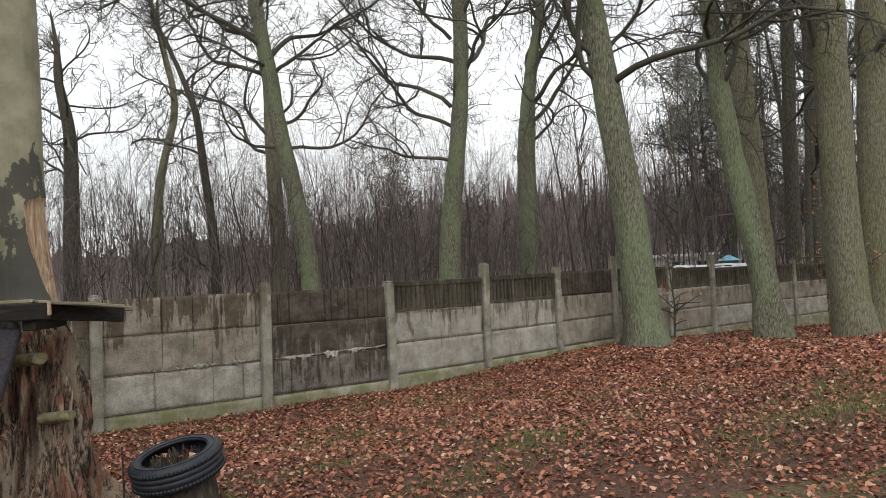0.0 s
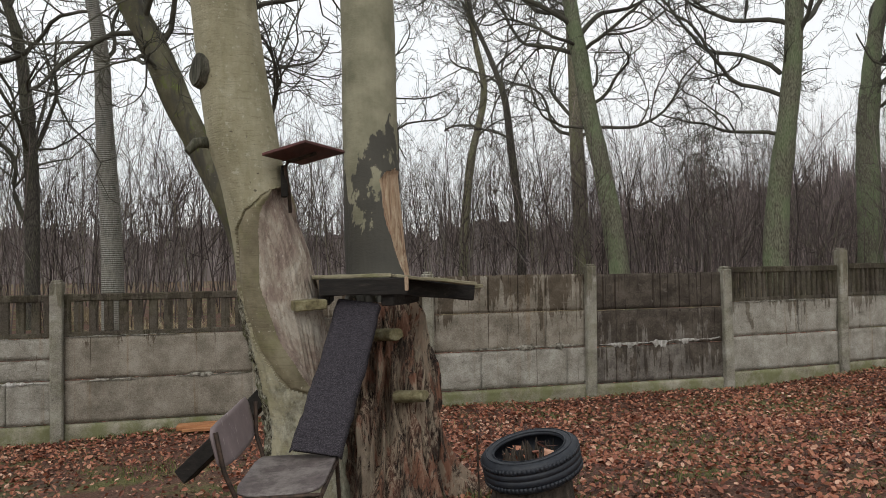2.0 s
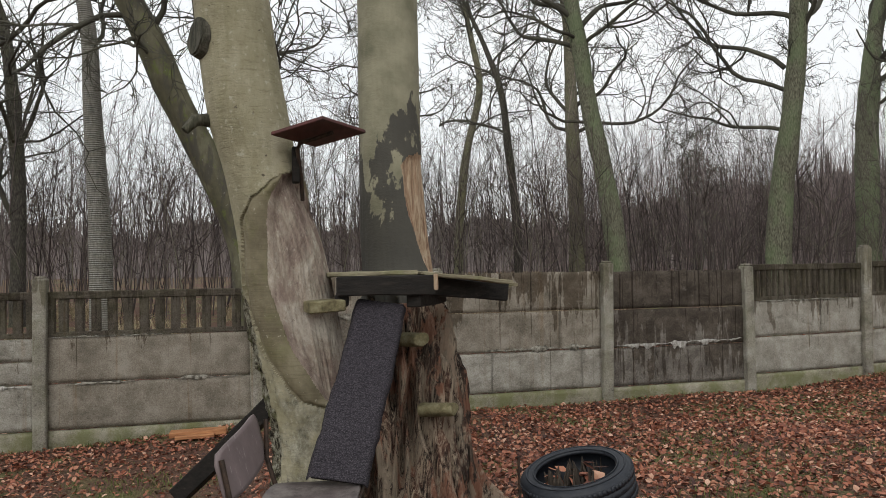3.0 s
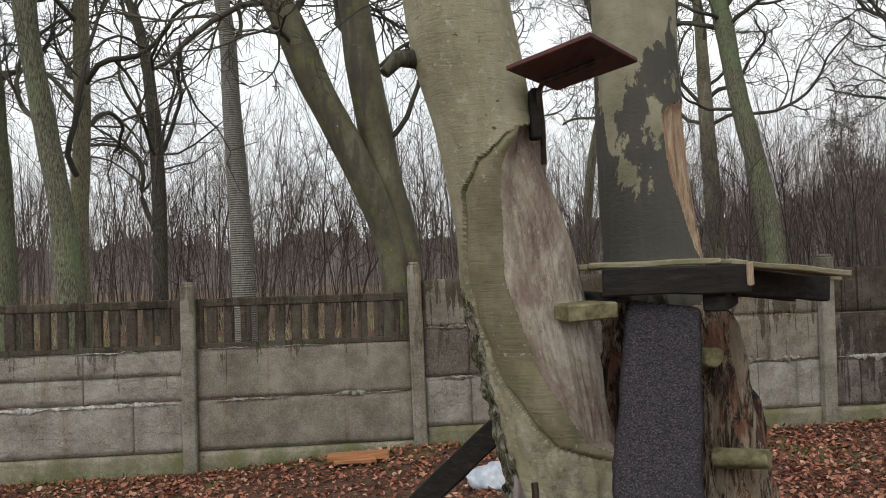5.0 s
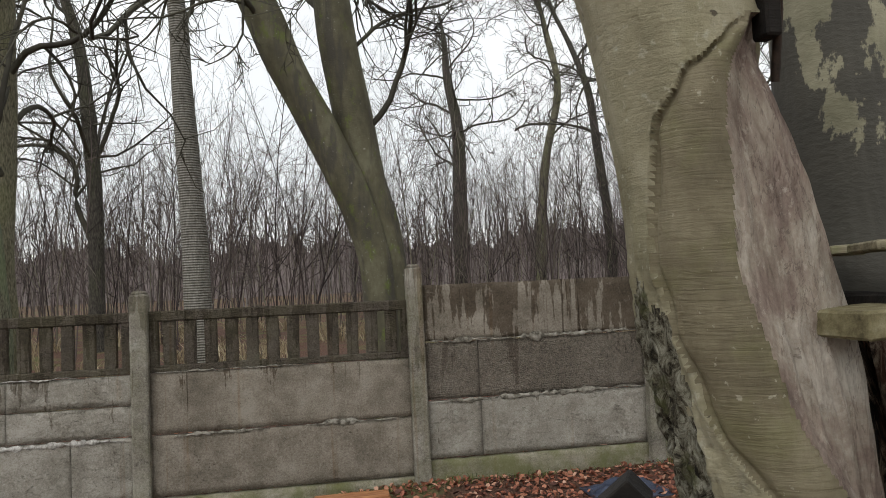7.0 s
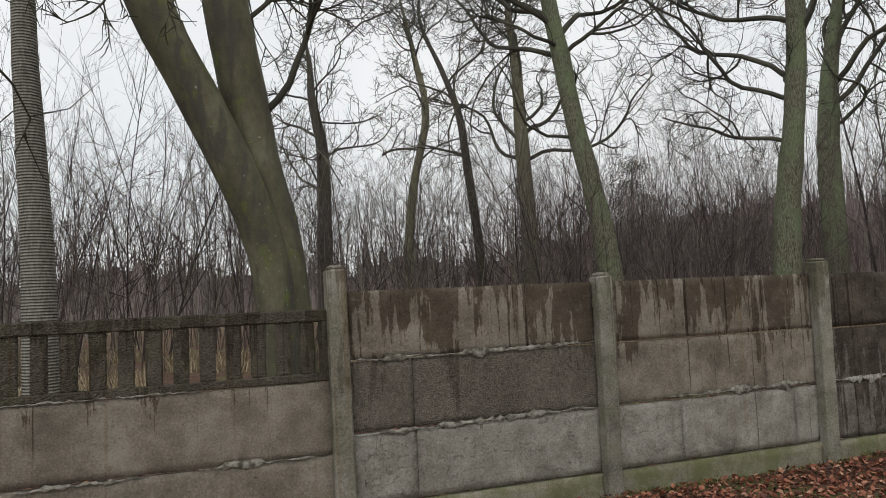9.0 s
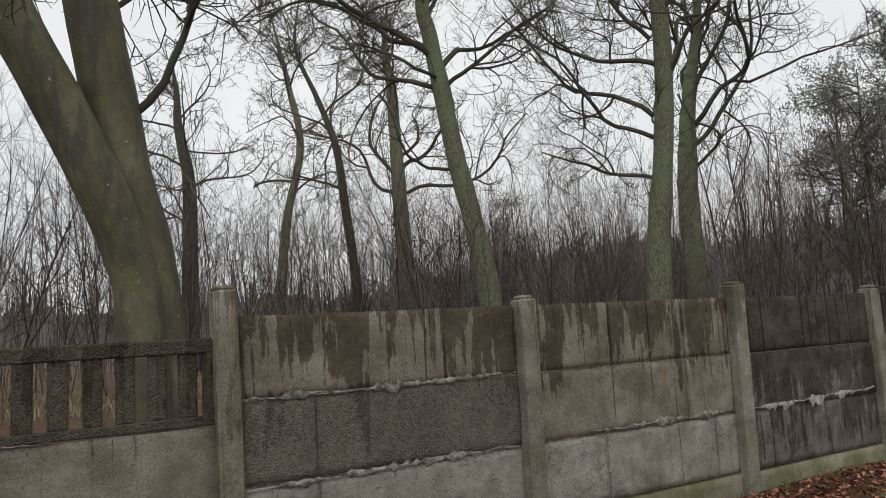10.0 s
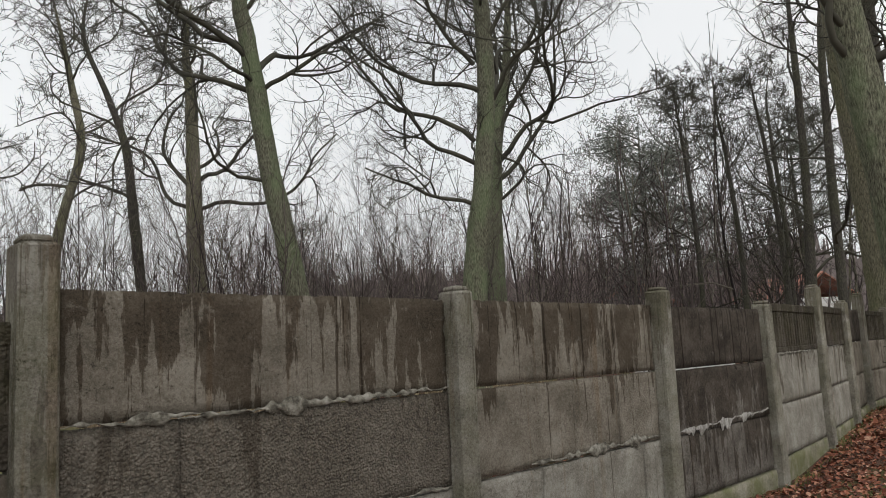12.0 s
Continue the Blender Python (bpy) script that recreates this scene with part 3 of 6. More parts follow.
tree("oak_tree", [(17.40, 23.7, 1.0, 0.43), (17.43, 23.65, 2.95, 0.40), (17.6, 23.45, 5.15, 0.36), (17.77, 23.25, 7.01, 0.325), (17.91, 23.08, 9.89, 0.30), (17.89, 23.1, 12.88, 0.26)], BARK_OAK, oak + ", upright",
     limbs=6, low=0.6, reach=7.0, seed=5, crown_top=5, orders=OAK, angle=0.8,
     forks=[((17.6, 23.45, 7.22, 0.11), (-0.67, 0.66, 0.30), 7.5), ((17.48, 23.59, 5.9, 0.10), (-0.70, 0.5, 0.25), 5.0), ((17.6, 23.45, 7.98, 0.12), (-0.42, 0.44, 0.79), 8.0), ((17.67, 23.37, 10.61, 0.11), (-0.63, 0.43, 0.45), 7.5),
            ((17.8, 23.2, 8.6, 0.12), (0.5, -0.5, 0.75), 7.5), ((17.7, 23.3, 6.4, 0.09), (0.6, 0.3, 0.5), 5.0)])
tree("oak_tree", [(30.6, 33.66, 1.0, 0.62), (30.61, 33.64, 4.15, 0.58), (30.63, 33.62, 7.85, 0.53), (30.78, 33.44, 10.98, 0.46), (30.99, 33.18, 13.52, 0.36), (31.39, 32.67, 16.73, 0.27)], BARK_OAK, oak + ", low-forking",
     limbs=6, low=0.6, reach=10.0, seed=8, crown_top=6, orders=OAK, angle=0.7, thin=0.014,
     forks=[((30.91, 33.27, 10.33, 0.19), (0.51, -0.78, 0.30), 12.0), ((31.01, 33.15, 11.43, 0.20), (0.47, -0.69, 0.50), 13.0), ((30.83, 33.37, 9.23, 0.14), (0.58, -0.79, -0.1), 6.5), ((30.94, 33.24, 12.24, 0.20), (0.26, -0.35, 0.9), 11.0), ((31.03, 33.13, 11.91, 0.18), (-0.3, 0.4, 0.9), 10.0)])
tree("old_tree", [(20.7, 47.3, 1.5, 0.56), (20.69, 47.29, 5.12, 0.52), (20.56, 47.36, 9.02, 0.46), (20.49, 47.4, 12.34, 0.40), (20.39, 47.45, 16.4, 0.33)], BARK_MOSSY, "bare many-limbed tree standing behind the leaning oak", limbs=10, low=0.45, reach=8, seed=9, crown_top=6, thin=0.02,
     forks=[((20.6, 47.3, 11.5, 0.2), (0.51, -0.3, 0.8), 8.0), ((20.6, 47.3, 11.0, 0.18), (-0.75, 0.34, 0.5), 9.0), ((20.5, 47.4, 12.3, 0.16), (0.85, -0.51, 0.15), 7.0)])
edge = "tall bare tree with pale green lichened bark beside the fence"
tree("fence_side_tree", [(12.40, 10.27, -0.1, 0.42), (12.27, 10.31, 1.52, 0.342), (12.16, 10.41, 3.17, 0.317), (12.0, 10.6, 5.07, 0.281), (11.84, 10.79, 6.89, 0.256)], BARK_OAK, edge, limbs=8, low=0.5, reach=4.5, seed=11, crown_top=8)
tree("fence_side_tree", [(15.92, 9.61, -0.05, 0.40), (15.82, 9.78, 1.39, 0.295), (15.65, 10.05, 3.21, 0.253), (15.48, 10.31, 5.32, 0.225), (15.41, 10.42, 7.45, 0.197)], BARK_OAK, edge + ", knotty", limbs=8, low=0.5, reach=4, seed=12, crown_top=7, rough=0.25)
tree("fence_side_tree", [(16.97, 8.31, -0.05, 0.48), (16.92, 8.42, 1.56, 0.386), (16.91, 8.45, 4.43, 0.357), (16.91, 8.45, 7.09, 0.328)], BARK_MOSSY, edge + ", straight", limbs=7, low=0.55, reach=4.5, seed=13, crown_top=8)
tree("wood_edge_tree", [(20.84, 12.8, 1.32, 0.363), (20.76, 12.9, 4.59, 0.326), (20.63, 13.1, 8.93, 0.308)], BARK_MOSSY, "tall straight mossy tree behind the fence", limbs=8, low=0.5, seed=14, crown_top=7)
tree("wood_edge_tree", [(22.89, 13.0, 1.11, 0.24), (22.92, 12.9, 5.11, 0.215), (22.97, 12.8, 9.31, 0.19)], BARK_DARK, "dark ivy-grown tree behind the fence", limbs=9, low=0.4, seed=15, crown_top=6)
tree("wood_edge_tree", [(20.01, 9.15, 1.11, 0.366), (20.03, 9.1, 4.38, 0.366), (20.08, 8.98, 7.8, 0.333)], BARK_MOSSY, "tall straight bare tree at the wood's edge", limbs=8, low=0.5, seed=16, crown_top=7)
tree("slender_tree", [(10.0, 57.63, 4.16, 0.55), (10.07, 57.61, 8.86, 0.50), (10.06, 57.62, 12.46, 0.42), (9.5, 57.8, 16.0, 0.30)], BARK_DARK, "bare dark tree far behind the fence", limbs=12, low=0.3, reach=8, orders=FAR, seed=17, thin=0.022)
tree("slender_tree", [(13.06, 48.47, 3.49, 0.29), (13.52, 48.32, 8.2, 0.26), (14.42, 48.0, 12.67, 0.22), (13.96, 48.16, 16.0, 0.18)], BARK_MOSSY, "bare crooked slender tree in the thicket", limbs=10, orders=FAR, seed=18, reach=6, thin=0.018)
tree("slender_tree", [(13.19, 38.09, 3.6, 0.225), (12.85, 38.24, 7.43, 0.2), (12.55, 38.38, 10.32, 0.175), (11.89, 38.66, 12.47, 0.137)], BARK_DARK, "bare slender leaning tree in the thicket", limbs=10, orders=FAR, seed=19, reach=5, thin=0.015)
tree("twin_tree", [(-0.14, 12.5, -0.3, 0.20), (-0.19, 12.5, 1.4, 0.185), (-0.30, 12.5, 2.0, 0.20), (-0.48, 12.5, 2.5, 0.222), (-0.82, 12.5, 3.25, 0.224), (-1.13, 12.5, 3.86, 0.222), (-1.47, 12.5, 4.7, 0.215)], BARK_SMOOTH, "mossy tree trunk leaning away close behind the fence", limbs=4, low=0.78, reach=3, seed=20, crown_top=6, rough=0.06,
     forks=[((-1.2, 12.5, 4.0, 0.05), (-0.3, 0.2, 0.9), 2.6)])
tree("twin_tree", [(0.03, 12.72, -0.3, 0.31), (-0.04, 12.72, 0.9, 0.265), (-0.08, 12.72, 1.45, 0.255), (-0.16, 12.72, 2.1, 0.258), (-0.29, 12.72, 2.65, 0.25), (-0.40, 12.72, 3.4, 0.232), (-0.50, 12.72, 4.0, 0.225), (-0.60, 12.72, 4.8, 0.215)], BARK_SMOOTH, "upright mossy trunk close behind the fence, against a leaning one", limbs=4, low=0.78, reach=3, seed=21, crown_top=7, rough=0.06,
     forks=[((-0.38, 12.7, 3.05, 0.055), (0.72, 0.12, 0.62), 3.4), ((-0.5, 12.75, 4.0, 0.04), (0.5, 0.4, 0.7), 2.4)])
tree("ringed_tree", [(-2.46, 14.81, 0.88, 0.19), (-2.49, 14.81, 2.27, 0.172), (-2.58, 14.79, 4.03, 0.145), (-2.68, 14.78, 5.71, 0.118)], BARK_RING, "slender upright tree with finely ringed grey bark", limbs=6, low=0.6, reach=2.2, seed=22, orders=SLIM, crown_top=5, rough=0.03)
tree("lichened_tree", [(-8.92, 21.19, 0.79, 0.363), (-8.95, 21.18, 3.57, 0.302), (-9.1, 21.11, 6.62, 0.257), (-9.18, 21.07, 8.08, 0.242)], BARK_OAK, "bare tree with pale green lichened bark", limbs=9, seed=23)
tree("lichened_tree", [(-6.57, 18.9, 0.82, 0.283), (-6.66, 18.87, 2.68, 0.244), (-6.97, 18.76, 4.76, 0.218), (-7.27, 18.63, 7.18, 0.218)], BARK_OAK, "bare lichened tree leaning beside a darker stem", limbs=9, seed=24, low=0.45)
tree("lichened_tree", [(-6.5, 19.4, 0.3, 0.21), (-6.65, 19.6, 2.2, 0.2), (-6.65, 19.94, 4.62, 0.18), (-6.62, 19.95, 7.64, 0.155)], BARK_MOSSY, "dark mossy stem rising beside a leaning tree", limbs=8, seed=25, low=0.45)
tree("slender_tree", [(-7.18, 28.13, 0.73, 0.236), (-7.17, 28.13, 4.6, 0.216), (-7.5, 28.04, 8.87, 0.177)], BARK_DARK, "bare forked tree in the thicket", limbs=9, orders=FAR, seed=26, forks=[((-7.25, 28.1, 2.9, 0.13), (-0.75, -0.2, 1.9), 6.5)])


tree("slender_tree", [(35.18, 19.1, 2.47, 0.22), (35.27, 18.83, 8.65, 0.19), (35.29, 18.75, 14.0, 0.15)], BARK_DARK, "dark tall tree at the wood's edge", limbs=12, low=0.25, seed=29)
tree("slender_tree", [(31.69, 16.83, 2.25, 0.20), (31.71, 16.76, 7.71, 0.17), (31.76, 16.57, 13.0, 0.14)], BARK_DARK, "dark tall bare tree at the wood's edge", limbs=12, low=0.25, seed=30)

for m, (px, py, ph) in enumerate(((38.5, 23.5, 11.0), (41.0, 27.0, 12.5), (36.0, 20.5, 10.0), (44.0, 23.0, 13.0))):
    tree("slender_tree", [(px, py, 0.2, 0.17), (px + 0.2, py, ph * 0.5, 0.14), (px - 0.1, py + 0.2, ph, 0.10)], BARK_DARK, "slender bare tree at the wood's edge beyond the fence", limbs=11, low=0.3, reach=4.5, seed=60 + m, crown_top=4, thin=0.016)


def thicket(name, count, xs, ys, heights, radii, seed, material, label, twigs=8, fan=0.10, category="undergrowth", where=None, last=3, angle=0.42):
    rng = np.random.default_rng(seed)
    x, y = rng.uniform(*xs, count), rng.uniform(*ys, count)
    if where is not None:
        ok = where(x, y)
        x, y, count = x[ok], y[ok], int(ok.sum())
    base = np.stack([x, y, gz(x, y) - 0.05], -1)
    h = heights[0] + (heights[1] - heights[0]) * rng.uniform(0, 1, count) ** 1.25
    way = np.stack([rng.normal(0, fan, count), rng.normal(0, fan, count), np.ones(count)], -1)
    pile = Pile()
    p, r = grow(rng, base, way, h, rng.uniform(*radii, count), 6, 0.06, 0.02)
    pile.tubes(p, r, 3)
    s = sprout(rng, p, r, twigs, 0.2, angle, 0.34, 0.6)
    q, rr = grow(rng, *s[:3], np.maximum(s[3], radii[0] * 0.45), 4, 0.16, 0.06)
    pile.tubes(q, rr, 3)
    s = sprout(rng, q, rr, last, 0.15, 0.5, 0.55, 0.6)
    q, rr = grow(rng, *s[:3], np.maximum(s[3], radii[0] * 0.35), 3 if last > 3 else 2, 0.2, 0.03)
    pile.tubes(q, rr, 3)
    return tagged(part(name, pile, material), label, category, kind="stuff")


thicket("thicket", 40, (-22, 32), (26, 42), (4, 10), (0.025, 0.05), 46, THICKET, "young bare trees leaning among the saplings", 14, 0.2)
thicket("thicket", 350, (-32, 40), (25, 46), (5, 11), (0.014, 0.034), 48, THICKET, "slender bare young trees with fine branching twigs", 13, 0.08, last=6, angle=0.75)
thicket("thicket", 520, (-24, 34), (23, 40), (1.2, 6.0), (0.007, 0.016), 41, THICKET, "brown leafless saplings and brush behind the fence", 6, 0.11)
thicket("thicket", 1250, (-50, 45), (40, 68), (4.0, 12.0), (0.012, 0.03), 42, THICKET, "tall leafless brown saplings deep in the wood", 6, 0.06, last=2)
bearing = lambda x, y: np.degrees(np.arctan2(x, y))
thicket("young_stand", 3200, (18, 82), (28, 84), (6.0, 15.0), (0.013, 0.026), 47, STAND_HAZED, "dense stand of thin reddish purple young trees", 6, 0.04, "woods",
        lambda x, y: (bearing(x, y) > 21) & (bearing(x, y) < 64) & (np.hypot(x, y) > 50) & (np.hypot(x, y) < 84), 2)
thicket("far_wood", 380, (-120, 130), (72, 125), (7, 19), (0.04, 0.11), 43, FARWOOD_HAZED, "hazy grey bare trees at the far side of the wood", 9, 0.05, "woods")
thicket("far_wood", 340, (38, 80), (-8, 42), (5, 18), (0.035, 0.12), 44, THICKET, "bare trees beyond the yard where the fence ends", 10, 0.05, "woods")
thicket("far_wood", 80, (-70, -30), (-10, 60), (7, 16), (0.04, 0.12), 45, FARWOOD_HAZED, "bare trees on the far flank of the wood", 10, 0.05, "woods")

# the far edge of the wood closes the view with one ragged band
edge_n = 3000
edge_rng = np.random.default_rng(9)
ea = np.linspace(radians(-25), radians(205), edge_n)
er = 150 + 12 * np.sin(ea * 7)
eh = np.array([8.0 + 4.5 * noise.noise(Vector((a * 9, 0, 0))) + 3.0 * noise.noise(Vector((a * 60, 3, 0))) for a in ea]) + 7.0 * edge_rng.uniform(0, 1, edge_n) ** 5 + 7.0 * np.exp(-((np.degrees(ea) - 50) / 16) ** 2) + 8.0 * np.exp(-((np.degrees(ea) - 22) / 13) ** 2)
lowv = np.stack([er * np.cos(ea), er * np.sin(ea), np.full(edge_n, -1.0)], -1)
topv = np.stack([er * np.cos(ea), er * np.sin(ea), eh], -1)
bq = np.stack([np.arange(edge_n - 1), np.arange(1, edge_n), np.arange(1, edge_n) + edge_n, np.arange(edge_n - 1) + edge_n], -1)
k = Nodes("distant_wood", 1.0, spec=0.0)
DISTANT = k.done(k.ramp(k.noise(1.0, (0.9, 0.9, 0.16), 6, 0.7), (0.3, (0.13, 0.108, 0.106)), (0.7, (0.27, 0.236, 0.228))))
tagged(part("backdrop", mesh_np("backdrop", np.vstack([lowv, topv]), bq), DISTANT), "distant brown edge of the bare wood", "backdrop", kind="structure")


# ---- the two old trunks with the cat perch ----
k = Nodes("beech_bark", 0.8, spec=0.3)
bb_line = k.noise(1.0, (10, 10, 75), 6, 0.7, warp=0.8)
bb_blot = k.noise(4, (1, 1, 0.8), 7, 0.7, (2, 2, 2))
bb = k.ramp(bb_blot, (0.3, (0.19, 0.172, 0.108)), (0.5, (0.295, 0.27, 0.178)), (0.7, (0.40, 0.372, 0.27)))
bb = k.mix(k.ramp(k.noise(1.0, (7, 7, 1.0), 5, 0.65, (9, 4, 1)), (0.50, 0.0), (0.66, 0.4)), bb, (0.19, 0.18, 0.095))
bb = k.mix(k.ramp(bb_line, (0.36, 0.4), (0.46, 0.0)), bb, (0.13, 0.115, 0.07))
bb = k.mix(k.ramp(k.noise(1.0, (24, 24, 40), 3, 0.6, (7, 1, 1)), (0.69, 0.0), (0.73, 0.85)), bb, (0.06, 0.05, 0.036))
bb = k.mix(k.ramp(k.noise(34, detail=5, shift=(8, 8, 8)), (0.60, 0.0), (0.68, 0.6)), bb, (0.44, 0.425, 0.34))
low = k.ramp(k.math("ADD", k.noise(5, detail=6, rough=0.7, shift=(1, 2, 3)), k.math("MULTIPLY", k.axis("Z"), -0.20)), (0.29, 0.0), (0.41, 0.85))
bb = k.mix(low, bb, k.ramp(k.noise(19, (1, 1, 0.8), 7, 0.75, (4, 4, 4)), (0.36, (0.085, 0.078, 0.055)), (0.5, (0.24, 0.23, 0.175)), (0.64, (0.40, 0.385, 0.31))))
BEECH = k.done(bb, k.math("ADD", bb_line, k.math("MULTIPLY", k.noise(26, detail=8, rough=0.75), 2.2)), 0.6, 0.011)

k = Nodes("callus_bark", 0.7, spec=0.35)
cl_line = k.noise(1.0, (5, 5, 95), 7, 0.7, warp=0.7)
cl = k.ramp(k.noise(4.5, (1, 1, 0.8), 7, 0.7), (0.3, (0.095, 0.080, 0.048)), (0.5, (0.168, 0.145, 0.090)), (0.7, (0.26, 0.232, 0.155)))
cl = k.mix(k.ramp(k.noise(6, detail=5, shift=(5, 1, 2)), (0.50, 0.0), (0.64, 0.4)), cl, (0.14, 0.14, 0.055))
cl = k.mix(k.ramp(cl_line, (0.36, 0.45), (0.47, 0.0)), cl, (0.085, 0.068, 0.038))
cl = k.mix(k.ramp(k.noise(40, detail=3, shift=(1, 3, 3)), (0.66, 0.0), (0.71, 0.7)), cl, (0.36, 0.34, 0.26))
CALLUS = k.done(cl, k.math("ADD", cl_line, k.noise(11, detail=6, rough=0.65)), 0.55, 0.010)

k = Nodes("cracked_bark", 0.9, spec=0.2)
ck_n = k.noise(1.0, (30, 30, 17), 7, 0.75, warp=0.8)
ck = k.ramp(ck_n, (0.40, (0.022, 0.019, 0.014)), (0.47, (0.10, 0.088, 0.06)), (0.55, (0.26, 0.25, 0.19)), (0.66, (0.42, 0.41, 0.34)))
ck = k.mix(k.ramp(k.noise(9, detail=5, shift=(4, 4, 2)), (0.54, 0.0), (0.64, 0.6)), ck, (0.14, 0.15, 0.06))
CRACKED = k.done(ck, ck_n, 1.0, 0.03)


def bare_wood(name, dark, mid, light, tint, decay=0.6, patches=0.0, bleached=0.0, span=(0.30, 0.48, 0.68)):
    k = Nodes(name, 0.82, spec=0.25)
    grain = k.noise(1.0, (34, 34, 4.0), 8, 0.75, warp=1.2)
    broad = k.noise(1.0, (14, 14, 1.6), 5, 0.6, (3, 1, 4))
    c = k.ramp(grain, (span[0], dark), (span[1], mid), (span[2], light))
    c = k.mix(k.ramp(broad, (0.45, 0.0), (0.62, 0.6)), c, k.mix(0.6, c, tint))
    c = k.mix(k.ramp(k.noise(11, (1, 1, 0.6), 5, 0.7, (9, 3, 1)), (0.58, 0.0), (0.70, 0.75)), c, light)
    c = k.mix(k.ramp(k.noise(1.0, (20, 20, 1.3), 6, 0.7, (2, 8, 5), 0.8), (0.34, decay), (0.43, 0.0)), c, dark)
    c = k.mix(k.ramp(k.noise(7, (1, 1, 0.5), 6, 0.7, (1, 1, 7)), (0.60, 0.0), (0.68, decay)), c, dark)
    if patches:
        # the black tone holds cavity shadow as well as blackened rot
        for shift, tone in (((3, 7, 1), (0.014, 0.011, 0.009)), ((8, 2, 6), (0.26, 0.12, 0.075)), ((1, 5, 9), (0.33, 0.27, 0.20))):
            f = k.ramp(k.math("ADD", k.math("MULTIPLY", k.noise(3.6, (1, 1, 0.45), 7, 0.7, shift, 0.6), 0.8), k.math("MULTIPLY", grain, 0.2)), (0.515, 0.0), (0.545, patches))
            c = k.mix(f, c, k.mix(0.75, c, tone))
    if bleached:
        tone = k.ramp(k.noise(2.8, (1, 1, 0.5), 8, 0.72, (6, 6, 2), 0.5), (0.40, (0.125, 0.085, 0.072)), (0.47, (0.25, 0.185, 0.155)), (0.54, (0.40, 0.34, 0.275)), (0.63, (0.66, 0.62, 0.54)))
        c = k.mix(bleached, c, tone)
        seam = k.math("ABSOLUTE", k.math("SUBTRACT", k.noise(1.0, (7, 7, 1.5), 6, 0.65, (2, 2, 9), 0.8), 0.5))
        c = k.mix(k.ramp(seam, (0.002, 0.55), (0.006, 0.0)), c, (0.10, 0.07, 0.058))
        c = k.mix(k.ramp(k.noise(28, (1, 1, 0.7), 6, 0.75, (3, 3, 3)), (0.57, 0.0), (0.68, 0.55)), c, light)
        c = k.mix(k.ramp(k.noise(24, (1, 1, 0.6), 6, 0.75, (8, 3, 3)), (0.58, 0.0), (0.66, 0.35)), c, dark)
    return k.done(c, k.math("ADD", k.math("ADD", grain, broad), k.noise(24, (1, 1, 0.6), 7, 0.75)), 0.9, 0.022)


SCAR = bare_wood("weathered_bare_wood", (0.13, 0.095, 0.07), (0.37, 0.315, 0.25), (0.64, 0.58, 0.49), (0.27, 0.175, 0.15), 0.08, bleached=0.78)
SCAR_FRESH = bare_wood("split_orange_wood", (0.11, 0.055, 0.035), (0.40, 0.28, 0.185), (0.62, 0.51, 0.37), (0.33, 0.17, 0.105), 0.8)
# near-black end: black rot, plus shadow of the hollows put into the colour
ROTTEN = bare_wood("rotten_wood", (0.011, 0.008, 0.0065), (0.12, 0.082, 0.060), (0.46, 0.37, 0.27), (0.22, 0.095, 0.062), 0.9, 0.9, span=(0.42, 0.50, 0.60))

k = Nodes("tarred_bark", 0.75)
tb_b = k.ramp(k.noise(5, detail=6), (0.3, (0.15, 0.145, 0.095)), (0.7, (0.30, 0.285, 0.20)))
tb_f = k.math("ADD", k.noise(5.5, (1, 1, 0.6), 6, 0.65, (4, 4, 1)), k.math("MULTIPLY", k.math("ABSOLUTE", k.math("SUBTRACT", k.axis("Z"), 1.62)), -0.36))
tb = k.mix(k.ramp(tb_f, (0.29, 0.0), (0.31, 0.88)), tb_b, (0.042, 0.040, 0.037))
TARRED = k.done(tb, k.noise(30, (1, 1, 2), 6), 0.5, 0.01)

k = Nodes("perch_boards", 0.85)
pb_g = k.noise(1.0, (4, 50, 50), 6, 0.65)
BOARD_TOP = k.done(k.mix(k.ramp(k.noise(9, detail=5), (0.5, 0.0), (0.65, 0.6)), k.ramp(pb_g, (0.3, (0.10, 0.085, 0.055)), (0.7, (0.30, 0.27, 0.18))), (0.14, 0.15, 0.06)), pb_g, 0.6, 0.01)
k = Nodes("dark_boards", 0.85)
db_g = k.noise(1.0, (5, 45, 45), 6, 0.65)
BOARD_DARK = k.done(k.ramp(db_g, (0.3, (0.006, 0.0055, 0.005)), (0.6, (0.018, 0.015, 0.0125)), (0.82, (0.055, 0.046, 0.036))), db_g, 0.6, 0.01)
k = Nodes("mossy_board", 0.9)
MOSSY_BOARD = k.done(k.ramp(k.noise(20, (1, 1, 1), 6, 0.7), (0.3, (0.06, 0.05, 0.025)), (0.5, (0.16, 0.14, 0.075)), (0.72, (0.27, 0.25, 0.16))), k.noise(30), 0.7, 0.01)
k = Nodes("red_board", 0.6)
rb_g = k.noise(1.0, (30, 6, 30), 5, 0.6)
RED_BOARD = k.done(k.mix(k.ramp(k.noise(7, detail=4), (0.45, 0.0), (0.65, 0.5)), k.ramp(rb_g, (0.3, (0.055, 0.019, 0.018)), (0.7, (0.135, 0.048, 0.043))), (0.06, 0.035, 0.03)), rb_g, 0.3, 0.005)
k = Nodes("grit_felt", 0.9)
gf = k.noise(1.0, (60, 60, 150), 4, 0.6)
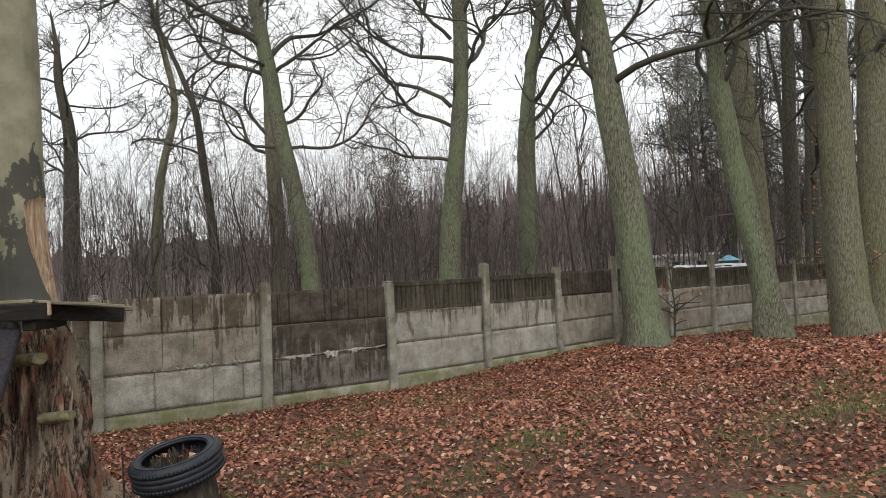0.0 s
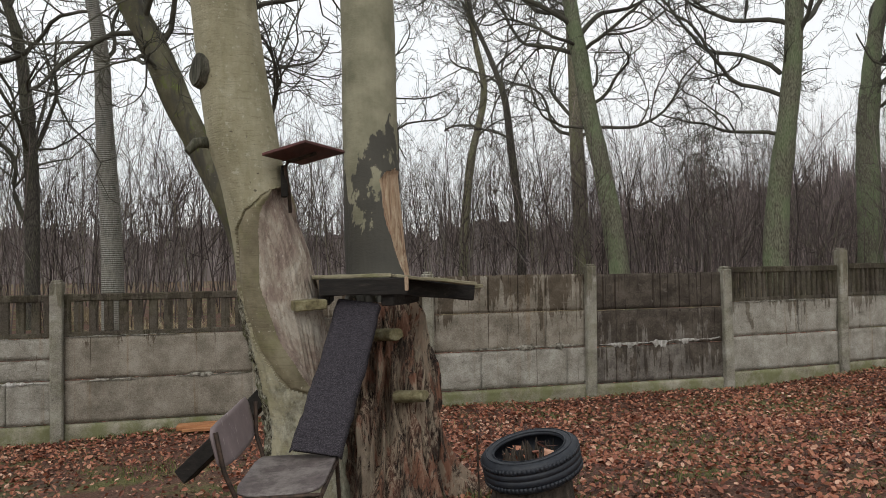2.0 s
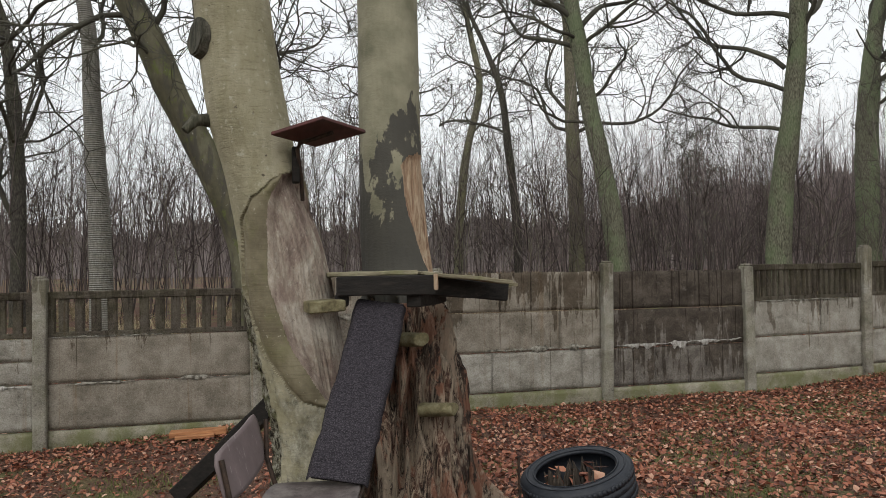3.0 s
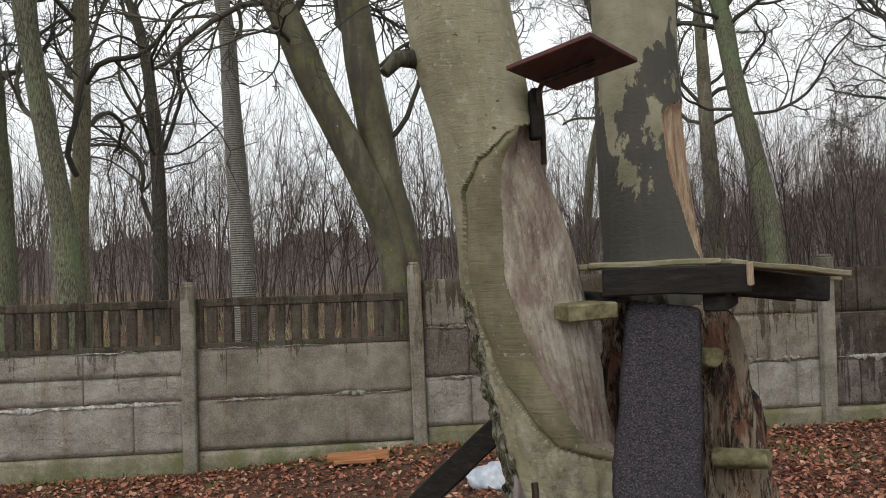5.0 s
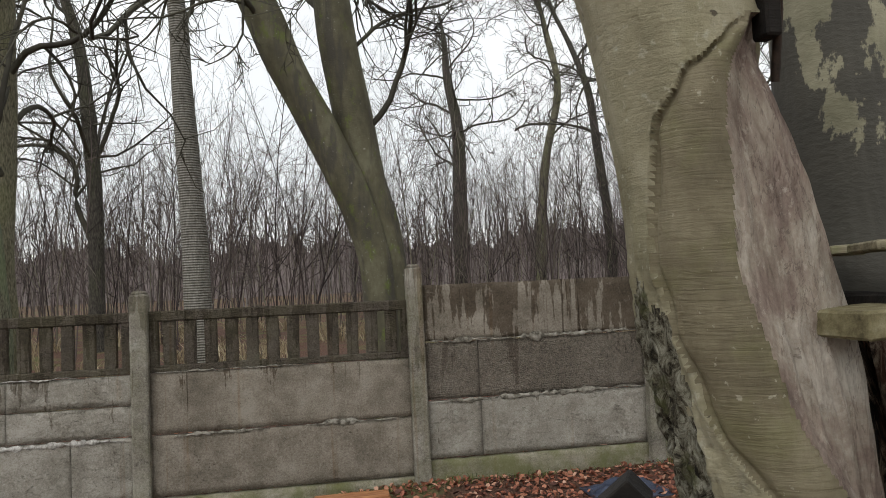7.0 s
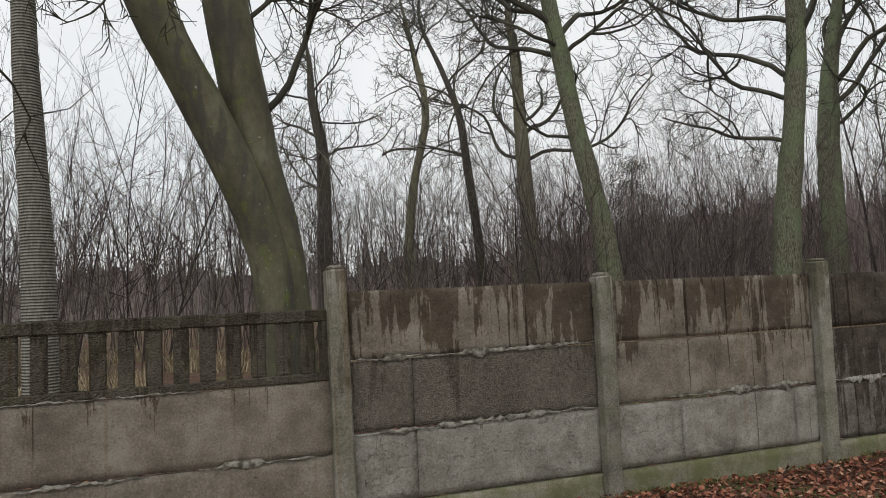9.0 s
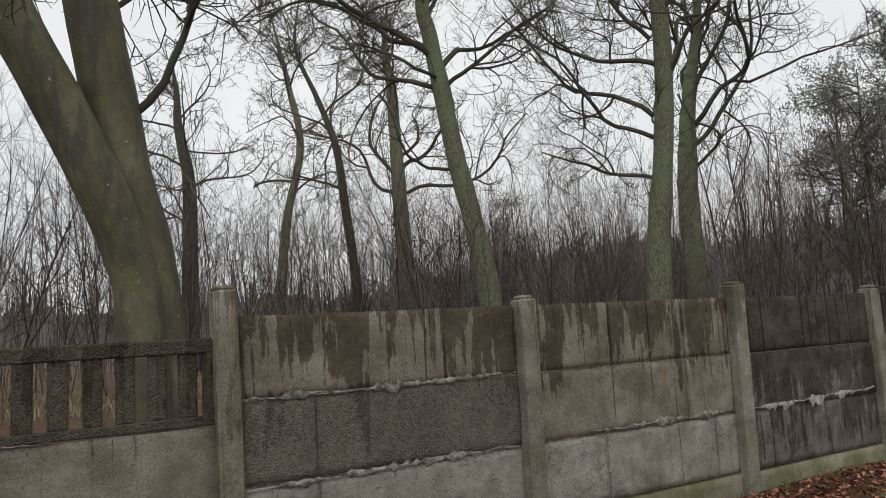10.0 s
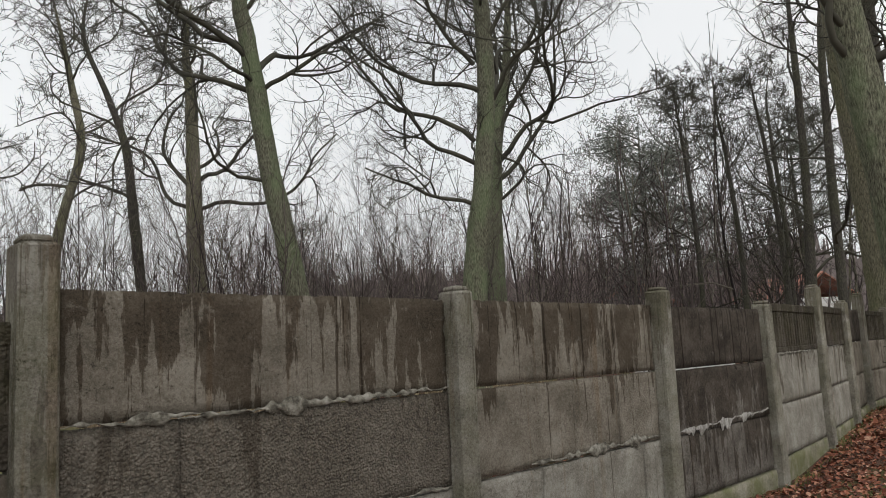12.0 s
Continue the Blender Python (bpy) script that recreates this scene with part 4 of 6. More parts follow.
GRIT = k.done(k.mix(k.ramp(k.noise(170, detail=3), (0.5, 0.0), (0.66, 0.7)), k.ramp(gf, (0.35, (0.010, 0.0085, 0.011)), (0.65, (0.034, 0.029, 0.036))), (0.10, 0.09, 0.102)), k.math("ADD", gf, k.noise(170, detail=3)), 0.9, 0.006)
k = Nodes("old_iron", 0.6, 0.6)
IRON = k.done(k.ramp(k.noise(30), (0.3, (0.02, 0.018, 0.016)), (0.7, (0.09, 0.06, 0.045))))


def ringed(line, zs, sides, shape):
    """Rings of a trunk: shape(angle, z, radius) gives the radius; returns (n, sides, 3)."""
    c = np.array(line)
    a = np.arange(sides) / sides * 2 * np.pi - np.pi
    v = np.zeros((len(zs), sides, 3))
    for j, z in enumerate(zs):
        x, y, r = (np.interp(z, c[:, 2], c[:, m]) for m in (0, 1, 3))
        for s in range(sides):
            rr = shape(a[s], z, r)
            v[j, s] = (x + rr * math.cos(a[s]), y + rr * math.sin(a[s]), z)
    return v, a


def split_skin(v, a, zs, choose, order):
    """Sorts the faces of a ring grid into piles by choose(angle, z)."""
    n, sides, _ = v.shape
    piles = {}
    for j in range(n - 1):
        for s in range(sides):
            s2 = (s + 1) % sides
            mid = a[s] + np.pi / sides
            piles.setdefault(choose(mid, (zs[j] + zs[j + 1]) / 2), []).append((j * sides + s, j * sides + s2, (j + 1) * sides + s2, (j + 1) * sides + s))
    flat = v.reshape(-1, 3)
    out = {}
    for key, faces in piles.items():
        f = np.array(faces)
        used, back_to = np.unique(f, return_inverse=True)
        out[key] = mesh_np(order[key], flat[used], back_to.reshape(f.shape))
    return out


def fine_line(line, n=60):
    c = smooth_line(line, n)
    return c[np.argsort(c[:, 2])]


LEFT_LINE = fine_line([(0.21, 5.6, -0.15, 0.29), (0.20, 5.6, 0.25, 0.235), (0.20, 5.6, 0.5, 0.222), (0.185, 5.6, 0.7, 0.226), (0.15, 5.6, 0.92, 0.235), (0.105, 5.6, 1.15, 0.248), (0.055, 5.6, 1.4, 0.243), (0.01, 5.6, 1.65, 0.222),
                       (-0.09, 5.6, 2.0, 0.19), (-0.155, 5.6, 2.27, 0.203), (-0.205, 5.6, 2.6, 0.195), (-0.245, 5.6, 2.95, 0.188), (-0.36, 5.62, 4.0, 0.175), (-0.62, 5.7, 6.5, 0.15), (-0.8, 5.8, 9.0, 0.11), (-0.85, 5.85, 11.0, 0.04)])


def left_scar(a, z):
    """Metres inside the bare patch's edge, below nought outside it."""
    deg = math.degrees(a)
    lo = np.interp(z, [0.70, 0.80, 0.95, 1.1, 1.42, 1.72, 1.86, 1.97, 2.0], [-10, -80, -98, -111, -121, -110, -92, -62, -25])
    hi = np.interp(z, [0.70, 0.9, 1.8, 2.0], [0, 22, 22, -20])
    r = 0.23
    jag = 0.010 * noise.noise(Vector((deg * 0.06, z * 7, 3)))
    return min(radians(deg - lo) * r, radians(hi - deg) * r, (z - 0.72) * 0.8, (2.0 - z) * 0.8) + jag


def callus_width(z, a):
    return np.interp(z, [0.55, 0.75, 1.0, 1.5, 1.75, 1.9, 2.0], [0.10, 0.13, 0.17, 0.19, 0.16, 0.07, 0.02]) + 0.018 * noise.noise(Vector((z * 9, a * 4, 2)))


def cracked_flank(a, z):
    """0 to 1: the side of the trunk whose old bark has burst into plates."""
    return math.exp(-((math.degrees(a) % 360 - 176 - 10 * max(0, 1 - z)) / (24 + 14 * max(0, 0.9 - z))) ** 2) * min(max((1.5 - z) / 0.3, 0), 1)


def left_shape(a, z, r):
    m = left_scar(a, z)
    q = Vector((math.cos(a) * 2, math.sin(a) * 2, z * 1.5))
    rr = r * (1 + 0.03 * noise.noise(q) + 0.012 * noise.noise(q * 5))
    if m > 0:
        inn = min(m / 0.05, 1)
        rr -= 0.040 * inn + 0.014 * noise.noise(Vector((math.cos(a) * 16, math.sin(a) * 16, z * 2.2))) * inn + 0.006 * noise.noise(Vector((math.cos(a) * 34, math.sin(a) * 34, z * 9))) * inn + 0.006 * noise.noise(Vector((a * 30, 2, z * 3)))
    elif m > -callus_width(z, a):
        rr += 0.024 * math.sin(math.pi * (-m / callus_width(z, a))) ** 0.8 - 0.006
    else:
        rr += 0.010 + 0.008 * noise.noise(Vector((a * 6, z * 9, 5))) * (z < 1.0)
    # the torn lip of old bark round the callus, with a crack outside it
    if m < 0:
        gap = m + callus_width(z, a)
        torn = 0.5 + noise.noise(Vector((a * 9, z * 14, 6))) + 0.5 * noise.noise(Vector((a * 30, z * 45, 6)))
        rr += 0.009 * max(torn, 0) * math.exp(-((gap + 0.003) / 0.0055) ** 2) - 0.010 * math.exp(-((gap - 0.012) / 0.006) ** 2)
    flank = cracked_flank(a, z)
    rr += flank * (0.010 + 0.03 * noise.noise(Vector((math.cos(a) * 14, math.sin(a) * 14, z * 13))) + 0.018 * noise.noise(Vector((a * 32, 1, z * 34))))
    if z < 0.9:
        rr += 0.018 * noise.noise(Vector((math.cos(a) * 5, math.sin(a) * 5, z * 7))) * min((0.9 - z) / 0.2, 1)
    return rr


def upper_crown(top, line, seed, reach, low_z):
    rng = np.random.default_rng(seed)
    c = line[line[:, 2] > low_z]
    pts, rad = c[None, :, :3], c[None, :, 3] * 0.8
    wood = Pile()
    p, w, l, r = sprout(rng, pts, rad, 9, 0.0, 0.85, reach / 7, 0.5)
    p, r = grow(rng, p, w, l, r + 0.015, 10, 0.15, 0.05)
    wood.tubes(p, r, 6)
    for q, rr, sd in branch_orders(rng, p, r, SLIM, 0.005):
        wood.tubes(q, rr, sd)
    part("crown", wood, TWIG, top)


zs = np.concatenate([np.arange(-0.15, 0.55, 0.025), np.arange(0.55, 2.1, 0.008), np.arange(2.1, 3.3, 0.03), np.linspace(3.35, 11, 26)])
v, a = ringed(LEFT_LINE, zs, 260, left_shape)
left = thing("scarred_beech", (0.21, 5.6, 0.05), "leaning old beech trunk with a large bare wound ringed by callus", "tree")


def left_kind(ang, z):
    m = left_scar(ang, z)
    if m > 0:
        return 1
    if m > -callus_width(z, ang):
        return 2
    return 3 if cracked_flank(ang, z) > 0.42 + 0.3 * noise.noise(Vector((ang * 12, z * 12, 1))) else 0


named = {0: ("bark", BEECH, ""), 1: ("bare_wood", SCAR, "grey weathered bare wood"), 2: ("callus", CALLUS, "smooth olive callus roll"), 3: ("cracked_bark", CRACKED, "pale old bark burst into dark-cracked plates")}
for key, me in split_skin(v, a, zs, left_kind, {0: "bark", 1: "bare_wood", 2: "callus", 3: "cracked_bark"}).items():
    part(named[key][0], me, named[key][1], left, named[key][2])
upper_crown(left, LEFT_LINE, 51, 3.5, 4.6)
# a dead, sawn-off branch on its far flank
stub = Pile()
stub.tubes(np.array([[(-0.22, 5.6, 2.24), (-0.36, 5.58, 2.27), (-0.43, 5.55, 2.26), (-0.48, 5.53, 2.20)]]), np.array([[0.065, 0.038, 0.032, 0.022]]), 12)
stub.add(np.vstack([stub.v[0][-12:], stub.v[0][-12:].mean(0, keepdims=True)]), t=[[m, (m + 1) % 12, 12] for m in range(12)])
part("branch_stub", stub, BARK_DARK, left, "dark dead branch stub")
bm = bmesh.new()
bmesh.ops.create_cone(bm, cap_ends=True, segments=24, radius1=0.115, radius2=0.10, depth=0.05)
bmesh.ops.bevel(bm, geom=bm.edges[:], offset=0.008, segments=2, affect="EDGES")
roughen(bm, 0.008, 18.0)
bm.transform(Matrix.Translation((-0.405, 5.53, 2.69)) @ Vector((-0.9, -0.42, 0.05)).to_track_quat("Z", "Y").to_matrix().to_4x4())
part("sawn_branch_end", bm, BARK_DARK, left, "dark round sawn-off branch end")
RIGHT_LINE = fine_line([(0.72, 5.80, -0.15, 0.50), (0.72, 5.80, 0.05, 0.42), (0.72, 5.80, 0.4, 0.35), (0.735, 5.84, 0.8, 0.305), (0.74, 5.92, 1.15, 0.25), (0.73, 6.0, 1.45, 0.222), (0.71, 6.02, 1.76, 0.208), (0.69, 6.03, 2.25, 0.192),
                        (0.68, 6.03, 3.2, 0.186), (0.66, 6.05, 4.5, 0.175), (0.60, 6.1, 7.0, 0.15), (0.55, 6.1, 9.5, 0.10), (0.5, 6.1, 11.5, 0.04)])


def right_scar(ang, z):
    deg = math.degrees(ang)
    lo = np.interp(z, [1.4, 1.5, 1.84, 2.08, 2.14, 2.2], [-46, -54, -80, -84, -70, -20])
    r = 0.21
    jag = 0.014 * noise.noise(Vector((deg * 0.08, z * 6, 8)))
    return min(radians(deg - lo) * r, radians(24 - deg) * r, (z - 1.36), (2.16 - z)) + jag


def right_shape(ang, z, r):
    q = Vector((math.cos(ang) * 2, math.sin(ang) * 2, z * 1.5 + 7))
    rr = r * (1 + 0.03 * noise.noise(q) + 0.012 * noise.noise(q * 5))
    rot = min(max((1.32 - z) / 0.15, 0), 1)
    if rot:
        ridge = 1 - 2 * abs(noise.noise(Vector((math.cos(ang) * 4.2, math.sin(ang) * 4.2, z * 0.9))))
        deep = noise.noise(Vector((math.cos(ang) * 9, math.sin(ang) * 9, z * 1.7 + 4)))
        cave = max(0, noise.noise(Vector((math.cos(ang) * 5, math.sin(ang) * 5, z * 2.4 + 2))) - 0.08)
        fibre = 1 - 2 * abs(noise.noise(Vector((math.cos(ang) * 13, math.sin(ang) * 13, z * 2.2 + 1))))
        rr += rot * (0.07 * ridge - 0.045 - 0.38 * cave + 0.06 * deep + 0.028 * fibre + 0.016 * noise.noise(Vector((math.cos(ang) * 26, math.sin(ang) * 26, z * 7))))
        rr += 0.30 * math.exp(-((ang + 0.35) / 0.20) ** 2) * max(0, (0.32 - z) / 0.32) ** 2
        rr += 0.10 * max(0, 0.45 - z) * (1 + math.sin(ang * 4 + 1))
    m = right_scar(ang, z)
    if m > 0:
        rr -= min(m / 0.03, 1) * (0.016 + 0.012 * noise.noise(Vector((ang * 22, 3, z * 2.2))))
    return rr


zs = np.concatenate([np.arange(-0.15, 1.2, 0.02), np.arange(1.2, 2.25, 0.012), np.arange(2.25, 3.4, 0.03), np.linspace(3.45, 11.5, 24)])
v, a = ringed(RIGHT_LINE, zs, 240, right_shape)
right = thing("rotten_beech", (0.72, 5.8, 0.05), "old beech with a rotten hollow foot and tarred bark", "tree")
edge_of_rot = lambda ang: 1.27 + 0.05 * noise.noise(Vector((ang * 3, 0, 0)))
pick = lambda ang, z: 2 if z < edge_of_rot(ang) else (1 if right_scar(ang, z) > 0 else 0)
named = {0: ("bark", TARRED, "olive bark painted black with tar in patches"), 1: ("split_wood", SCAR_FRESH, "pale orange split wood"), 2: ("rotten_foot", ROTTEN, "crumbling dark red-brown rotten wood")}
for key, me in split_skin(v, a, zs, pick, {0: "bark", 1: "split_wood", 2: "rotten_foot"}).items():
    part(named[key][0], me, named[key][1], right, named[key][2])
upper_crown(right, RIGHT_LINE, 52, 3.5, 4.8)


def log_step(base, way, length, radius, seed):
    """A short half-sawn log let into the foot as a step, with a paler cut end."""
    way = Vector(way).normalized()
    bm = bmesh.new()
    bmesh.ops.create_cone(bm, cap_ends=True, segments=14, radius1=radius, radius2=radius * 0.92, depth=length)
    bmesh.ops.bevel(bm, geom=bm.edges[:], offset=0.006, segments=1, affect="EDGES")
    for q in bm.verts:
        q.co.y *= 0.62
        q.co += 0.008 * noise.noise_vector(q.co * 20 + Vector((seed, 0, 0)))
    bm.transform(Matrix.Translation(Vector(base)) @ way.to_track_quat("Z", "Y").to_matrix().to_4x4())
    ob = part("log_step", bm, MOSSY_BOARD)
    return tagged(ob, "short mossy log nailed to the rotten trunk as a step", "log", "climbing steps")


log_step((0.83, 5.46, 0.70), (0.75, -0.62, 0.08), 0.20, 0.062, 1)
log_step((0.70, 5.56, 1.075), (0.5, -0.85, 0.05), 0.20, 0.066, 2)


def board(name, a, b, width, thick, material, label, category, parent=None, seed=0, group=""):
    """A worn board from a to b (its middle line), lying flat, with chipped ends."""
    a, b = Vector(a), Vector(b)
    way = b - a
    bm = bmesh.new()
    box(bm, (-way.length / 2, -width / 2, -thick / 2), (way.length / 2, width / 2, thick / 2), min(0.006, thick / 5))
    bmesh.ops.subdivide_edges(bm, edges=[e for e in bm.edges if abs(e.verts[0].co.x - e.verts[1].co.x) > way.length * 0.6], cuts=7)
    for q in bm.verts:
        q.co += 0.006 * noise.noise_vector(q.co * 6 + Vector((seed * 3.3, 0, 0)))
        if abs(q.co.x) > way.length * 0.47:
            q.co.x += 0.012 * noise.noise(Vector((q.co.y * 40, seed, 0)))
    x = way.normalized()
    y = Vector((0, 0, 1)).cross(x).normalized()
    z = x.cross(y)
    bm.transform(Matrix.Translation((a + b) / 2) @ Matrix((x, y, z)).transposed().to_4x4())
    ob = part(name, bm, material, parent, "" if parent is None else label)
    if parent is None:
        tagged(ob, label, category, group)
    return ob


perch = thing("cat_platform", (0.72, 5.6, 1.30), "weathered board platform fixed round the old trunk", "platform")
for m, (p, q, w) in enumerate((((0.25, 5.42, 1.445), (0.70, 5.33, 1.452), 0.15), ((0.70, 5.32, 1.447), (1.22, 5.42, 1.39), 0.15), ((0.24, 5.60, 1.444), (0.62, 5.58, 1.448), 0.17), ((0.86, 5.60, 1.425), (1.34, 5.66, 1.368), 0.16),
                               ((0.28, 5.80, 1.442), (0.50, 5.80, 1.444), 0.17), ((0.93, 5.80, 1.41), (1.37, 5.88, 1.352), 0.18))):
    board("deck_board", p, q, w, 0.022, BOARD_TOP, "grey-green weathered deck board", "", perch, m)
board("fascia_beam", (0.27, 5.33, 1.385), (0.78, 5.24, 1.385), 0.05, 0.10, BOARD_DARK, "near-black beam", "", perch, 11)
board("side_beam", (0.80, 5.42, 1.375), (1.28, 5.58, 1.325), 0.05, 0.10, BOARD_DARK, "near-black beam", "", perch, 12)
board("back_beam", (0.92, 5.86, 1.35), (1.33, 5.92, 1.30), 0.06, 0.08, BOARD_DARK, "near-black beam", "", perch, 13)
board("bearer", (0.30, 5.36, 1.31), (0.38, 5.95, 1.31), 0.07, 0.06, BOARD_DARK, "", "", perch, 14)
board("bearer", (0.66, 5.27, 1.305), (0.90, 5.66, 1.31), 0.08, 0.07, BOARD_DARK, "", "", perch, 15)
board("end_block", (0.768, 5.205, 1.40), (0.772, 5.235, 1.40), 0.024, 0.085, SCAR_FRESH, "pale sawn block", "", perch, 16)

shelf = board("wall_step", (0.115, 5.33, 1.285), (0.30, 5.36, 1.288), 0.15, 0.06, MOSSY_BOARD, "small mossy wooden board nailed to the bare trunk as a step", "step", seed=21)

# ramp: a board wrapped in gritty roofing felt, from the chair up to the platform
ramp = thing("cat_ramp", (0.18, 4.68, 0.58), "steep board ramp covered with gritty dark roofing felt", "ramp")
ra, rb = Vector((0.185, 4.66, 0.590)), Vector((0.50, 5.34, 1.30))
side = Vector((0.265, -0.045, 0)).normalized()
along = (rb - ra).normalized()
over = side.cross(along).normalized()
if over.z < 0:
    over = -over
rot = Matrix((along, over.cross(along), over)).transposed().to_4x4()
mid = Matrix.Translation((ra + rb) / 2) @ rot
L = (rb - ra).length
bm = bmesh.new()
box(bm, (-L / 2, -0.115, -0.030), (L / 2, 0.115, -0.005), 0.004)
bmesh.ops.subdivide_edges(bm, edges=[e for e in bm.edges if abs(e.verts[0].co.x - e.verts[1].co.x) > L * 0.6], cuts=11)
for q in bm.verts:
    q.co.z -= 0.035 * math.cos(math.pi * q.co.x / L)
bm.transform(mid)
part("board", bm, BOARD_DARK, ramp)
nu, nv = 120, 18
us, vs = np.linspace(-L / 2 - 0.01, L / 2, nu), np.linspace(-0.135, 0.135, nv)
felt_v = np.array([[mid @ Vector((u, w + 0.016 * noise.noise(Vector((u * 4, 0, 2))) + 0.006 * noise.noise(Vector((u * 17, 0, 8))), 0.004 - 0.035 * math.cos(math.pi * u / L) + 0.006 * noise.noise(Vector((u * 6, w * 8, 0))) + 0.005 * noise.noise(Vector((u * 48, w * 5, 4))) - 0.03 * max(0, abs(w) - 0.118) / 0.017)) for w in vs] for u in us])
fi, fj = np.meshgrid(np.arange(nu - 1), np.arange(nv - 1), indexing="ij")
fq = np.stack([fi * nv + fj, (fi + 1) * nv + fj, (fi + 1) * nv + fj + 1, fi * nv + fj + 1], -1).reshape(-1, 4)
felt = part("felt", mesh_np("felt", felt_v, fq), GRIT, ramp, "gritty black-grey roofing felt")
thick = felt.modifiers.new("thickness", "SOLIDIFY")
thick.thickness = 0.006

# small board shelf on an iron bracket
feeder = thing("perch_shelf", (0.1, 5.5, 1.86), "square red-brown board held out on an iron bracket", "shelf")
bm = bmesh.new()
o = Vector((-0.051, 5.339, 2.158))
ex, ey = Vector((0.235, -0.265, 0.040)), Vector((0.245, 0.235, -0.020))
up = ex.cross(ey).normalized()
for w in (0, 1):
    for p, q in ((0, 0), (1, 0), (1, 1), (0, 1)):
        bm.verts.new(o + ex * p + ey * q + up * 0.018 * w)
vv = list(bm.verts)
for f in ((0, 1, 2, 3), (7, 6, 5, 4), (0, 4, 5, 1), (1, 5, 6, 2), (2, 6, 7, 3), (3, 7, 4, 0)):
    bm.faces.new([vv[m] for m in f])
bmesh.ops.bevel(bm, geom=bm.edges[:], offset=0.003, segments=1, affect="EDGES")
part("board", bm, RED_BOARD, feeder, "red-brown painted board")


def rod(name, pts, rad, material, parent=None, sides=8, label=""):
    pile = Pile()
    p = np.array([pts], float)
    pile.tubes(p, np.full(p.shape[:2], rad) if isinstance(rad, float) else np.array([rad]), sides)
    for ring in (pile.v[0][:sides], pile.v[0][-sides:]):
        pile.add(np.vstack([ring, ring.mean(0, keepdims=True)]), t=[[m, (m + 1) % sides, sides] for m in range(sides)])
    return part(name, pile, material, parent, label)


rod("bracket", [(0.115, 5.50, 1.84), (0.105, 5.46, 1.98), (0.085, 5.42, 2.10), (0.10, 5.41, 2.135), (0.17, 5.33, 2.145), (0.25, 5.25, 2.165)], 0.011, IRON, feeder)
bm = bmesh.new()
box(bm, (0.06, 5.435, 1.93), (0.10, 5.50, 2.12), 0.006, None)
part("wedge", bm, BOARD_DARK, feeder)

# leaning beam behind the trunk
board("beam", (-0.60, 6.58, 0.04), (0.06, 6.25, 0.72), 0.15, 0.11, BOARD_DARK, "dark wet split timber leaning against the old trunk", "timber", seed=31)

# ---- tyre on a stump ----
k = Nodes("tyre_rubber", 0.55, spec=0.35)
RUBBER = k.done(k.mix(k.ramp(k.noise(14, detail=5), (0.5, 0.0), (0.7, 0.35)), k.ramp(k.noise(60), (0.3, (0.008, 0.010, 0.014)), (0.7, (0.020, 0.024, 0.032))), (0.045, 0.047, 0.05)), k.noise(90), 0.2, 0.003)
k = Nodes("stump_wood", 0.95)
STUMP = k.done(k.ramp(k.noise(1.0, (30, 30, 4), 6, 0.7), (0.3, (0.012, 0.010, 0.008)), (0.6, (0.06, 0.047, 0.036)), (0.8, (0.18, 0.145, 0.11))), k.noise(1.0, (30, 30, 4), 6), 0.9, 0.03)
TYRE_AT = Vector((1.445, 5.00, 0.37))
tyre_turn = Matrix.Translation(TYRE_AT) @ Vector((-0.235, -0.075, 1.0)).to_track_quat("Z", "Y").to_matrix().to_4x4() @ Matrix.Diagonal((0.91, 0.91, 0.86, 1))


def lathe(profile, seg, material, name, parent, turn, bulge=None):
    pr = np.array(profile)
    n = len(pr)
    a = np.arange(seg) / seg * 2 * np.pi
    v = np.zeros((seg, n, 3))
    v[:, :, 0], v[:, :, 1], v[:, :, 2] = np.cos(a)[:, None] * pr[None, :, 0], np.sin(a)[:, None] * pr[None, :, 0], pr[None, :, 1]
    m = np.array(turn)
    v = v @ m[:3, :3].T + m[:3, 3]
    i, j = np.meshgrid(np.arange(seg), np.arange(n), indexing="ij")
    i2, j2 = (i + 1) % seg, (j + 1) % n
    q = np.stack([i * n + j, i2 * n + j, i2 * n + j2, i * n + j2], -1).reshape(-1, 4)
    return part(name, mesh_np(name, v, q), material, parent)


tyre = thing("car_tyre", TYRE_AT, "worn black car tyre lying tilted on a rotten stump", "tyre")
lathe([(0.222, 0.085), (0.226, 0.095), (0.240, 0.100), (0.265, 0.103), (0.285, 0.098), (0.302, 0.088), (0.312, 0.074), (0.315, 0.045), (0.311, 0.042), (0.311, 0.036), (0.316, 0.033), (0.316, 0.005), (0.311, 0.002), (0.311, -0.004), (0.316, -0.007), (0.315, -0.040),
       (0.311, -0.043), (0.311, -0.05), (0.313, -0.074), (0.302, -0.09), (0.285, -0.1), (0.25, -0.103), (0.228, -0.097), (0.222, -0.085), (0.228, -0.075), (0.27, -0.07), (0.297, -0.05), (0.300, 0.0), (0.297, 0.05), (0.27, 0.072), (0.228, 0.075)], 72, RUBBER, "carcass", tyre, tyre_turn)
lathe([(0.228, 0.1), (0.232, 0.1045), (0.238, 0.1055), (0.236, 0.1005)], 72, RUBBER, "bead_ring", tyre, tyre_turn)
lathe([(0.268, 0.1015), (0.272, 0.1065), (0.278, 0.1055), (0.279, 0.1)], 72, RUBBER, "sidewall_ring", tyre, tyre_turn)
